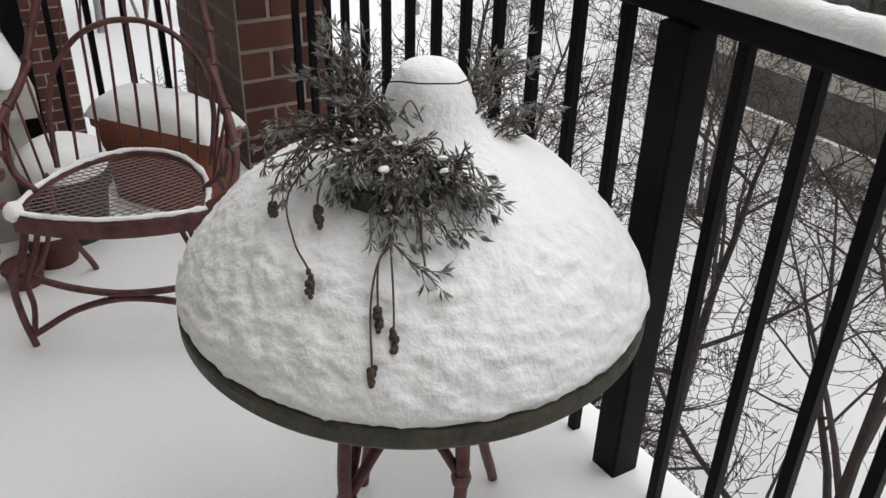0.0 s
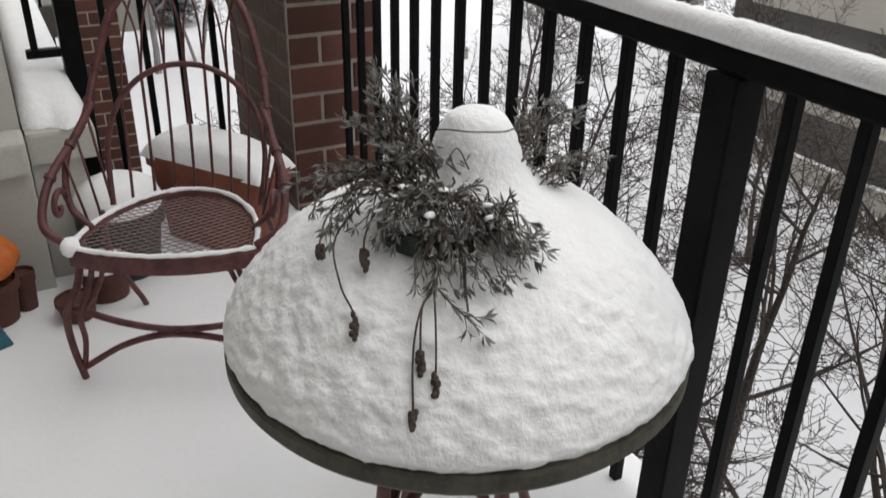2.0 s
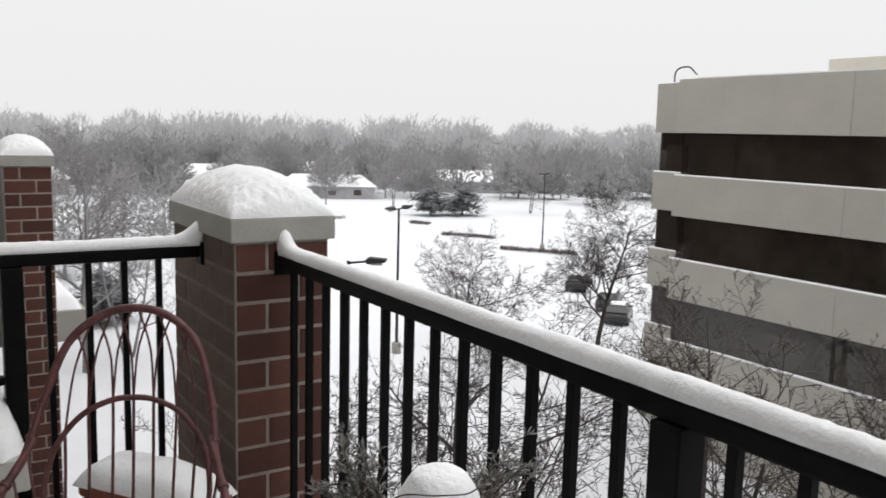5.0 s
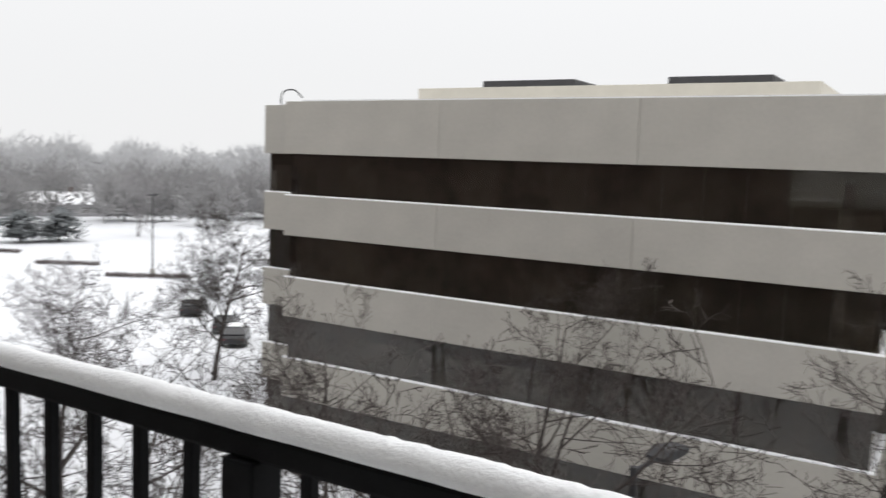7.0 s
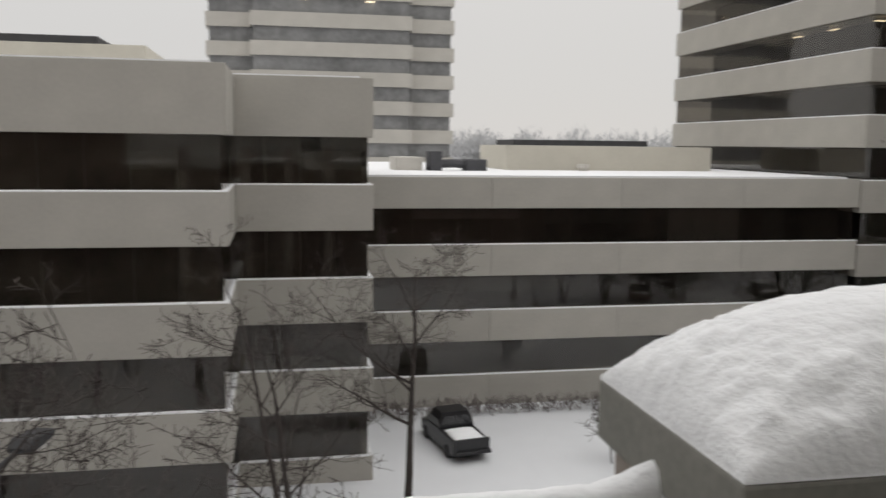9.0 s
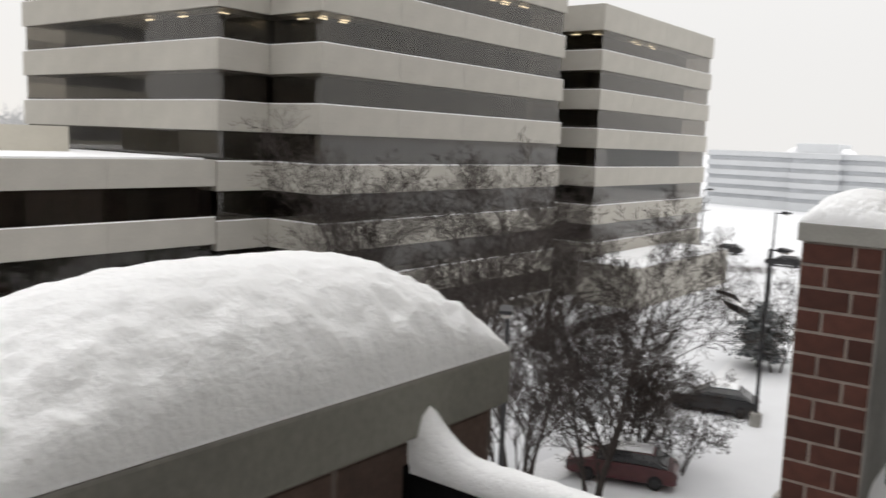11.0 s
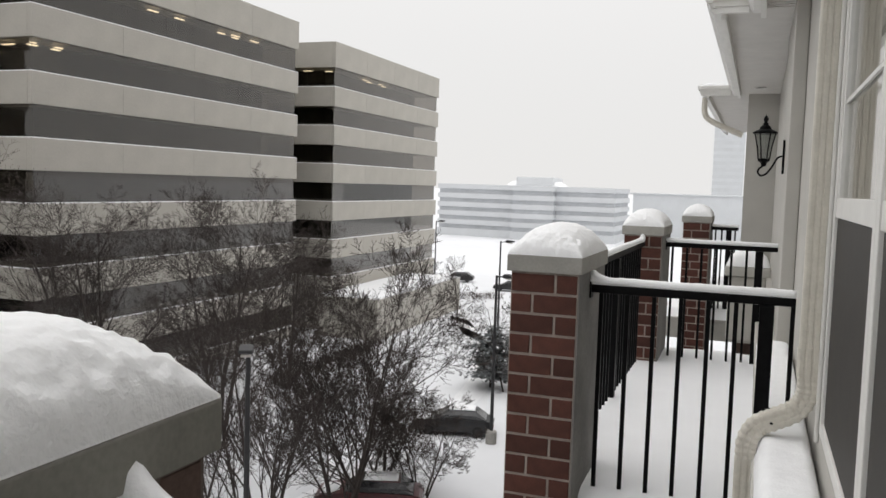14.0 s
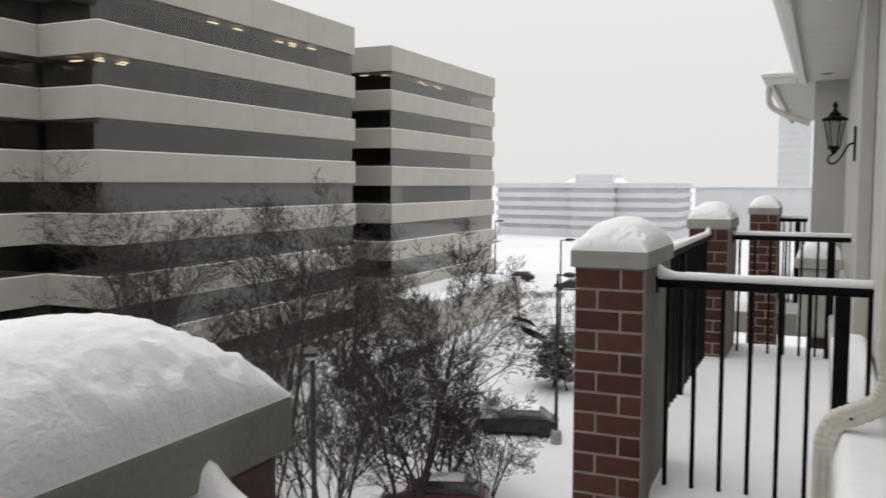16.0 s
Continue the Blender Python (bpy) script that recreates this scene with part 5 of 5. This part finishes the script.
def mesh_of(name, data, mat):
    me = bpy.data.meshes.new(name)
    me.from_pydata([tuple(v) for v in data[0]], [], data[1])
    me.materials.append(mat)
    return me


def tree(x, y, height, seed, label, spread=0.85, stems_n=1, density=1.0, levels=4, mat=None, up=0.55, z=GROUND, first=0.22):
    mat = mat or BARK
    tr, cr = grow_tree(seed, height, spread, stems_n, density, levels, up, first)
    t = thing("bare_tree", label, "tree", "bare trees", at=(x, y, z))
    for nm, dat in (("trunk", tr), ("crown", cr)):
        o = new(nm, mesh_of(nm, dat, mat))
        o.parent = t
    return t


NEAR = "leafless tree with fine dark twigs standing in the snow"
tree(9.8, 5.2, 10.6, 11, "large leafless tree with dark spreading limbs over the snow", 0.95, 1, 0.8, 4)
tree(6.6, 9.5, 9.0, 12, NEAR, 0.9, 2, 0.92, 4)
tree(12.2, 10.5, 9.6, 13, NEAR, 0.9, 1, 0.85, 4)
tree(13.0, 19.5, 9.4, 14, NEAR, 0.8, 2, 0.8, 4)
tree(7.0, 17.0, 8.6, 15, NEAR, 0.9, 2, 0.85, 4)
tree(17.5, 27.5, 9.3, 16, NEAR, 0.8, 1, 0.9, 4)
tree(14.0, 2.0, 8.2, 17, NEAR, 0.9, 2, 0.75, 4)
tree(24.5, 12.0, 10.2, 18, "round-headed leafless tree in front of the office windows", 0.8, 2, 0.82, 4)
tree(22.5, 19.2, 9.0, 19, NEAR, 0.75, 2, 0.72, 4)
tree(25.6, -0.2, 10.5, 20, NEAR, 0.75, 2, 0.65, 4)
tree(32.6, -4.9, 10.3, 21, "slender street tree with a straight trunk", 0.8, 1, 0.8, 4, first=0.35)
tree(38.2, 41.8, 10.6, 22, "leafless tree near the corner of the office block", 0.95, 1, 1.25, 4, first=0.25)
tree(33.0, 50.0, 6.8, 23, "small leafless tree with a round crown at the lot", 0.7, 2, 0.8, 4, BARK_HAZE)
tree(30.0, 44.0, 5.2, 24, "small leafless tree with a round crown at the lot", 0.7, 2, 0.8, 4, BARK_HAZE)
tree(14.7, -30.8, 9.6, 31, "broad leafless tree with upswept limbs beside the parking lot", 0.78, 3, 1.06, 4, up=0.86, first=0.12)
tree(15.6, -26.2, 7.6, 32, "leafless tree with upright dark limbs beside the parking lot", 0.55, 3, 0.8, 4, up=1.0)
tree(17.6, -29.5, 8.4, 33, "slim leafless tree in the row beside the parking lot", 0.5, 2, 0.8, 4, up=0.85)
tree(16.0, -37.8, 5.2, 34, "dense leafless shrub in the snow", 0.9, 5, 0.75, 4)
tree(15.6, -34.6, 6.4, 51, "leafless tree with a wide crown by the parked red car", 0.65, 2, 0.85, 4, up=0.9, first=0.12)
tree(28.5, -42.0, 11.6, 35, "leafless tree in front of the office tower", 0.7, 3, 1.0, 4, up=0.7)
tree(33.5, -37.0, 12.2, 36, "leafless tree in front of the office tower", 0.75, 3, 1.0, 4, up=0.65)
tree(30.0, -52.0, 10.5, 37, "leafless tree in front of the office tower", 0.75, 3, 0.95, 4, up=0.7)
tree(24.5, -33.5, 8.8, 62, "low broad leafless tree in front of the office tower", 0.8, 3, 0.95, 4, up=0.65)
tree(17.2, -23.0, 7.4, 38, NEAR, 0.7, 2, 0.8, 4, up=0.7)
tree(13.4, -36.5, 4.6, 63, "round dense leafless shrub beside the parking lot", 0.8, 5, 0.8, 4)
tree(35.4, -15.3, 2.6, 61, "small bare shrub in the snow of the yard", 0.9, 4, 0.7, 3)
tree(28.8, -85.2, 6.4, 39, "young street tree by the drive", 0.6, 1, 0.8, 4, first=0.35)
tree(15.5, -58.5, 6.5, 40, "leafless tree beside the drive", 0.9, 2, 0.8, 4)
tree(10.5, 55.0, 9.5, 41, "leafless tree beyond the railing", 0.7, 2, 0.8, 4, BARK_HAZE)
tree(12.5, 69.0, 11.0, 42, "leafless tree beyond the railing", 0.7, 2, 0.8, 4, BARK_HAZE)
tree(7.6, 53.0, 12.5, 43, "tall leafless tree beyond the railing", 0.8, 1, 1.0, 4, BARK_HAZE)
tree(98, 125, 11.0, 44, "round leafless tree at the edge of the lot", 0.8, 2, 0.9, 4, BARK_HAZE)
tree(62, 138, 9.0, 45, "leafless tree at the edge of the lot", 0.8, 1, 0.9, 4, BARK_HAZE)
tree(77, 140, 10.0, 46, "leafless tree at the edge of the lot", 0.8, 2, 0.8, 4, BARK_HAZE)
tree(43.0, 36.5, 6.0, 47, "low shrub beside the parked cars", 0.9, 3, 0.65, 4)


def conifer(x, y, height, radius, seed, label, flat=False):
    rnd = random.Random(seed)
    t = thing("evergreen_tree", label, "tree", "evergreens", at=(x, y, GROUND))
    part("trunk", tube(bmesh.new(), [(0, 0, -0.2), (0, 0, height * 0.9)], 0.16, 8, [0.2, 0.05]), BARK, t)
    vs, fs = [], []
    layers = 12
    for j in range(layers):
        f = j / (layers - 1)
        z = height * (0.22 + 0.76 * f)
        rr = radius * ((1 - f) ** 0.8 * 0.95 + 0.05) if not flat else radius * math.sqrt(max(0.04, 1 - (f - 0.3) ** 2 * 1.7))
        for k in range(int(13 * (1 - 0.5 * f))):
            a = rnd.uniform(0, 2 * math.pi)
            L = rr * rnd.uniform(0.6, 1.1)
            d = Vector((math.cos(a), math.sin(a), -0.12))
            s = Vector((-math.sin(a), math.cos(a), 0))
            for c in range(7):
                q = Vector((0, 0, z)) + d * L * (c + 1) / 7
                w = 0.11 * L * (1.3 - 0.12 * c)
                for e in range(3):
                    o = Vector((rnd.gauss(0, 0.1), rnd.gauss(0, 0.1), rnd.gauss(0, 0.07))) * L
                    b = len(vs)
                    vs += [q + o - s * w, q + o + d * w * 1.4 + Vector((0, 0, rnd.uniform(-0.1, 0.12))), q + o + s * w, q + o + Vector((0, 0, w * 0.5))]
                    fs += [(b, b + 1, b + 3), (b + 1, b + 2, b + 3), (b, b + 3, b + 2)]
    o = new("crown", mesh_of("crown", (vs, fs), NEEDLE))
    o.parent = t
    return t


conifer(83.3, 126, 5.6, 4.0, 1, "spreading pine dusted with snow at the lot", True)
conifer(77.8, 128, 5.2, 3.6, 2, "spreading pine dusted with snow at the lot", True)
conifer(16.9, -59.2, 4.6, 2.2, 3, "evergreen laden with snow beside the drive", True)
conifer(45, 190, 13, 4, 5, "tall dark spruce among the woods")
conifer(11.0, 66.0, 4.0, 2.6, 6, "low evergreen shrub beyond the railing", True)


def woods(name, label, ring, count, h0, h1, mat, seed, a0, a1, blades=300, fine=1.0):
    """Far woods: very many crowns of fine upswept twigs, joined; haze sits in their colour."""
    rnd = random.Random(seed)
    vs, fs = [], []
    for _ in range(count):
        a = radians(rnd.uniform(a0, a1))
        R = rnd.uniform(*ring)
        x, y = R * math.sin(a), R * math.cos(a)
        base = GROUND + min(6.0, max(0, R - 150) * 0.006) - 0.3
        h = h0 + (h1 - h0) * rnd.random() ** 1.6
        w = h * rnd.uniform(0.34, 0.5)
        b = len(vs)
        vs += [Vector((x - 0.2, y, base)), Vector((x + 0.2, y, base)), Vector((x, y + 0.2, base + h * 0.8))]
        fs.append((b, b + 1, b + 2))
        fork = Vector((x, y, base + h * 0.22))
        for _ in range(blades):
            u = rnd.uniform(0, 2 * math.pi)
            e = math.asin(rnd.uniform(-0.12, 1))
            r = rnd.random() ** 0.45
            p = fork + Vector((w * math.cos(u) * math.cos(e), w * math.sin(u) * math.cos(e), h * 0.74 * math.sin(e))) * r
            d = (p - fork).normalized()
            d = (d + Vector((rnd.gauss(0, 0.45), rnd.gauss(0, 0.45), rnd.gauss(0.15, 0.4)))).normalized()
            s = d.orthogonal().normalized()
            s = (s * math.cos(u * 3) + d.cross(s) * math.sin(u * 3)) * rnd.uniform(0.07, 0.22) * fine
            L = rnd.uniform(0.9, 2.2) * h / 13
            b = len(vs)
            vs += [p - d * L * 0.6 - s, p - d * L * 0.6 + s, p + d * L * 0.6]
            fs.append((b, b + 1, b + 2))
    return tagged(new(name, mesh_of(name, (vs, fs), mat)), label, "woods", kind="stuff")


woods("woods", "bare woods beyond the parking lot, haze put into their colour", (180, 265), 300, 9, 15, WOODS_1, 5, -12, 56, 380, 1.25)
woods("woods", "grey woods on the horizon, mist put into their colour", (265, 430), 560, 13, 22, WOODS_2, 6, -16, 62, 340, 2.0)
woods("woods", "bare trees left of the parking lot, haze put into their colour", (78, 150), 36, 8, 12, WOODS_1, 8, -14, 20, 420, 0.55)
woods("woods", "trees beyond the far office roofs, mist put into their colour", (330, 420), 220, 15, 23, WOODS_2, 9, 92, 125, 300, 2.0)


def house(x, y, w, d, h, yaw, seed):
    hs = thing("house", "low house with a snow-covered roof among the trees", "house", "houses", at=(x, y, GROUND + min(6, max(0, math.hypot(x, y) - 150) * 0.006) - 0.2))
    hs.rotation_euler = (0, 0, radians(yaw))
    part("wall", boxed(-w / 2, w / 2, -d / 2, d / 2, 0, h), HOUSE, hs)
    bm = bmesh.new()
    e = 0.6
    pts = [(-w / 2 - e, -d / 2 - e, h), (w / 2 + e, -d / 2 - e, h), (w / 2 + e, d / 2 + e, h), (-w / 2 - e, d / 2 + e, h), (-w / 2 + d * 0.3, 0, h + d * 0.26), (w / 2 - d * 0.3, 0, h + d * 0.26)]
    v = [bm.verts.new(p) for p in pts]
    for f in ((0, 1, 5, 4), (1, 2, 5), (2, 3, 4, 5), (3, 0, 4), (3, 2, 1, 0)):
        bm.faces.new([v[i] for i in f])
    part("roof", bm, SNOW_SOFT, hs, "snow-covered hipped roof")
    for k in (-0.3, 0.05, 0.32):
        part("window", boxed(w * k - 0.8, w * k + 0.8, -d / 2 - 0.05, -d / 2 + 0.02, h * 0.35, h * 0.75), CORE, hs)
    part("chimney", boxed(w * 0.2, w * 0.2 + 0.8, -0.4, 0.4, h, h + d * 0.36), BRICK_DARK, hs)


for i, dat in enumerate(((76, 168, 20, 9, 2.8, -24, 0), (113, 176, 26, 10, 2.9, -30, 0), (136, 168, 18, 9, 2.8, -38, 0), (60, 205, 16, 9, 3.2, -15, 0), (98, 215, 18, 9, 3.2, -22, 0),
                         (20, 190, 15, 9, 3.4, -5, 0), (38, 215, 14, 8, 3.4, -8, 0), (124, 225, 18, 9, 3.2, -28, 0), (150, 205, 16, 9, 3, -36, 0), (84, 245, 16, 9, 3.4, -20, 0), (5, 230, 16, 9, 3.4, 0, 0))):
    house(*dat)


# ---- street furniture, hedges, vehicles ----
def street_lamp(x, y, yaw, heads=1, label="dark steel parking-lot lamp with a flat head", height=9.8, size=1.0):
    s = thing("street_lamp", label, "street lamp", "street lamps", at=(x, y, GROUND))
    s.rotation_euler = (0, 0, radians(yaw))
    part("pole", tube(bmesh.new(), [(0, 0, 0), (0, 0, height)], 0.09, 8, [0.11, 0.07]), LAMP_GREY, s)
    part("footing", lathe(bmesh.new(), [(0.32, -0.3), (0.32, 0.7), (0.28, 0.75), (0, 0.76)], 16), CONCRETE, s, "round concrete footing")
    for k in range(heads):
        g = 1 if k == 0 else -1
        part("arm", tube(bmesh.new(), [(0, 0, height - 0.08), (g * 0.8, 0, height)], 0.045, 6), LAMP_GREY, s)
        bm = bmesh.new()
        ring = [[bm.verts.new((g * px, py, height + pz)) for px, pz in ((0.62, 0.02), (0.72, -0.1), (1.42, -0.02), (1.5, 0.1), (0.8, 0.16))] for py in (-0.2, 0.2)]
        for i in range(5):
            bm.faces.new((ring[0][i], ring[0][(i + 1) % 5], ring[1][(i + 1) % 5], ring[1][i]))
        bm.faces.new(ring[0][::-1])
        bm.faces.new(ring[1])
        bmesh.ops.recalc_face_normals(bm, faces=bm.faces)
        bmesh.ops.bevel(bm, geom=list(bm.edges), offset=0.02, segments=1, affect="EDGES")
        head = part("head", bm, LAMP_GREY, s)
        part("lens", boxed(min(g * 0.85, g * 1.3), max(g * 0.85, g * 1.3), -0.14, 0.14, height - 0.14, height - 0.07), SOFFIT, head, "pale lamp lens")


street_lamp(13.57, -21.95, 120)
street_lamp(12.9, -46.1, 150)
street_lamp(21.3, -75.2, 160)
street_lamp(41, -110, 160)
street_lamp(26.4, 48.5, 30, 2, "grey parking-lot lamp with two flat heads")
street_lamp(68.4, 84.9, 30, 2, "grey parking-lot lamp with two flat heads")
street_lamp(12.95, 4.62, -15, 1)
street_lamp(13.4, 29.4, -30, 1)
for x, y, L, w, yaw in ((66.6, 99.4, 8, 0.9, 125), (66.2, 83.0, 10, 0.9, 125), (68.7, 116.4, 3.5, 1.4, 120), (60, 128, 1.8, 1.4, 0),
                        (33, -105, 7, 1.3, 30), (28.2, 14, 12, 1.6, 90), (43.5, -16, 24, 1.4, 90), (29, -2, 6, 1.5, 90), (31, -60, 20, 2.0, 90)):
    rnd = random.Random(int(x * 10))
    vs, fs = [], []
    for _ in range(int(L * 60)):
        p = Vector((rnd.uniform(-L / 2, L / 2), rnd.gauss(0, w * 0.25), rnd.uniform(0, 0.7 if y < 50 else 0.3)))
        d = Vector((rnd.gauss(0, 0.5), rnd.gauss(0, 0.5), 1)).normalized()
        s = d.orthogonal().normalized() * 0.05
        b = len(vs)
        vs += [p - s, p + s, p + d * 0.5]
        fs.append((b, b + 1, b + 2))
    h = tagged(new("hedge", mesh_of("hedge", (vs, fs), HEDGE)), "low bare hedge poking through the snow", "hedge", "hedges", "stuff")
    h.location, h.rotation_euler = (x, y, GROUND), (0, 0, radians(yaw))


def car(x, y, yaw, paint, label, kind_of="car", name="parked_car"):
    c = thing(name, label, kind_of, "parked cars", at=(x, y, GROUND + 0.02))
    c.rotation_euler = (0, 0, radians(yaw))

    def shell(name_, sections, mat, label_=""):
        bm = bmesh.new()
        rings = []
        for px, half, z0, z1, tuck in sections:
            rings.append([bm.verts.new(q) for q in ((px, -half, z0), (px, -half, z0 + (z1 - z0) * 0.55), (px, -half * tuck, z1), (px, half * tuck, z1), (px, half, z0 + (z1 - z0) * 0.55), (px, half, z0))])
        for a, b in zip(rings, rings[1:]):
            for k in range(6):
                bm.faces.new((a[k], a[(k + 1) % 6], b[(k + 1) % 6], b[k]))
        bm.faces.new(rings[0][::-1])
        bm.faces.new(rings[-1])
        bmesh.ops.recalc_face_normals(bm, faces=bm.faces)
        return part(name_, bm, mat, c, label_)
    truck = kind_of == "pickup truck"
    shell("body", [(-2.4, 0.8, 0.35, 0.75, 0.95), (-2.25, 0.93, 0.3, 0.95, 0.97), (-0.9, 0.95, 0.28, 1.02, 0.97), (1.0, 0.95, 0.28, 1.02, 0.97), (2.2, 0.92, 0.3, 0.86, 0.95), (2.45, 0.8, 0.35, 0.7, 0.95)], paint)
    if truck:
        shell("cab", [(-0.35, 0.9, 1.0, 1.3, 0.9), (-0.2, 0.88, 1.0, 1.78, 0.8), (0.9, 0.88, 1.0, 1.78, 0.8), (1.5, 0.88, 1.0, 1.15, 0.9)], paint)
        shell("rear_window", [(-0.36, 0.7, 1.2, 1.62, 0.9), (-0.33, 0.7, 1.2, 1.62, 0.9)], CAR_GLASS)
        part("bed_snow", pillow(bmesh.new(), -2.2, -0.5, -0.75, 0.75, 1.0, 0.14, rough=0.03), SNOW_SOFT, c, smooth=True)
        part("tailgate", boxed(-2.44, -2.3, -0.88, 0.88, 0.55, 1.12, bevel=0.03), paint, c)
        part("bumper", boxed(-2.6, -2.42, -0.9, 0.9, 0.4, 0.58, bevel=0.04), LAMP_GREY, c)
    else:
        shell("glasshouse", [(-2.0, 0.86, 0.96, 1.05, 0.9), (-1.4, 0.84, 0.98, 1.46, 0.78), (0.3, 0.84, 0.98, 1.5, 0.78), (1.15, 0.86, 0.98, 1.04, 0.9)], CAR_GLASS)
        part("roof", pillow(bmesh.new(), -1.4, 0.3, -0.66, 0.66, 1.47, 0.06, power=6), paint, c)
        part("roof_snow", pillow(bmesh.new(), -1.3, 0.25, -0.62, 0.62, 1.53, 0.07, rough=0.02), SNOW_SOFT, c, smooth=True)
        part("bonnet_snow", pillow(bmesh.new(), 1.25, 2.2, -0.7, 0.7, 0.9, 0.1, rough=0.02), SNOW_SOFT, c, smooth=True)
    for sx in (-1.5, 1.45):
        for sy in (-0.86, 0.86):
            w = part("wheel", tube(bmesh.new(), [(sx, sy - 0.1, 0.33), (sx, sy + 0.1, 0.33)], 0.33, 18), RUBBER, c)
            part("rim", tube(bmesh.new(), [(sx, sy - 0.105, 0.33), (sx, sy + 0.105, 0.33)], 0.19, 12), LAMP_GREY, w)
    for sy in (-0.7, 0.7):
        part("tail_light", boxed(-2.43, -2.37, sy - 0.12, sy + 0.12, 0.62, 0.75), CAR_RED, c)
        part("headlight", boxed(2.36, 2.44, sy - 0.14, sy + 0.14, 0.58, 0.7), LAMP_GREY, c)
    return c


car(38.9, -8.15, 10, CAR_DARK, "black pickup truck parked with snow in its bed", "pickup truck", "parked_truck")
car(15.6, -47.2, 15, CAR_DARK, "black saloon car parked in the snowy lot")
car(15.0, -34.2, 20, CAR_RED, "dark red car parked behind the bare tree")
car(42, -123, 10, CAR_DARK, "dark car far off in the snowy lot")
car(31.6, -116, 10, CAR_DARK, "dark car far off beside the drive")
car(54.0, 61.5, 40, CAR_DARK, "snow-covered dark car behind the trees")
car(47.5, 49.2, 40, CAR_DARK, "snow-covered dark car beside the office block")
car(50.5, 53.5, 40, CAR_DARK, "snow-covered dark car beside the office block")

# ---- the rest of the own building, behind the balconies: unseen, blocks sky, darkens reflections ----
solid("wall_building", boxed(-16, -2.12, -70, 125, GROUND, 9.0), BRICK_DARK, "unseen brick mass behind the balconies, sized to darken reflections", "wall")

# ---- bricks of the pillars ----
BW = 0.203
brick_meshes = {}


def brick_mesh(w, mat, deep, flip):
    key = (round(w, 4), mat.name, deep)
    if key not in brick_meshes:
        brick_meshes[key] = finish(boxed(-w / 2, w / 2, -deep / 2, deep / 2, 0, COURSE - 0.0125, bevel=0.0025), "brick", mat)
    return brick_meshes[key]


for n_p, (p, x0, x1, y0, y1, top, side_brick, front, z_low) in enumerate(PILLARS):
    rows = int((top - z_low) / COURSE) if n_p < 3 else int((top + (3.2 if front < 0 else 1.2)) / COURSE)
    for r in range(rows):
        z = top - COURSE * (r + 1) + 0.003
        W = x1 - x0
        cuts = [0, W / 3, W] if r % 2 == 0 else [0, 2 * W / 3, W]
        for a, b in zip(cuts, cuts[1:]):
            w = b - a - 0.012
            yy = y1 - 0.004 if front > 0 else y0 + 0.004
            shared("brick", brick_mesh(w, BRICK, 0.016, 0), p, Matrix.Translation((x0 + (a + b) / 2, yy, z)))
        if side_brick:
            L = y1 - y0
            off = 0.0 if r % 2 else -BW / 2
            a = off
            while a < L - 0.01:
                s, e = max(0.012, a + 0.005), min(L - 0.002, a + BW - 0.005)
                if e - s > 0.03:
                    shared("brick", brick_mesh(e - s, BRICK_DARK, 0.010, 1), p, Matrix.Translation((x0 + 0.0025, y0 + (s + e) / 2, z)) @ Matrix.Rotation(radians(90), 4, "Z"))
                a += BW
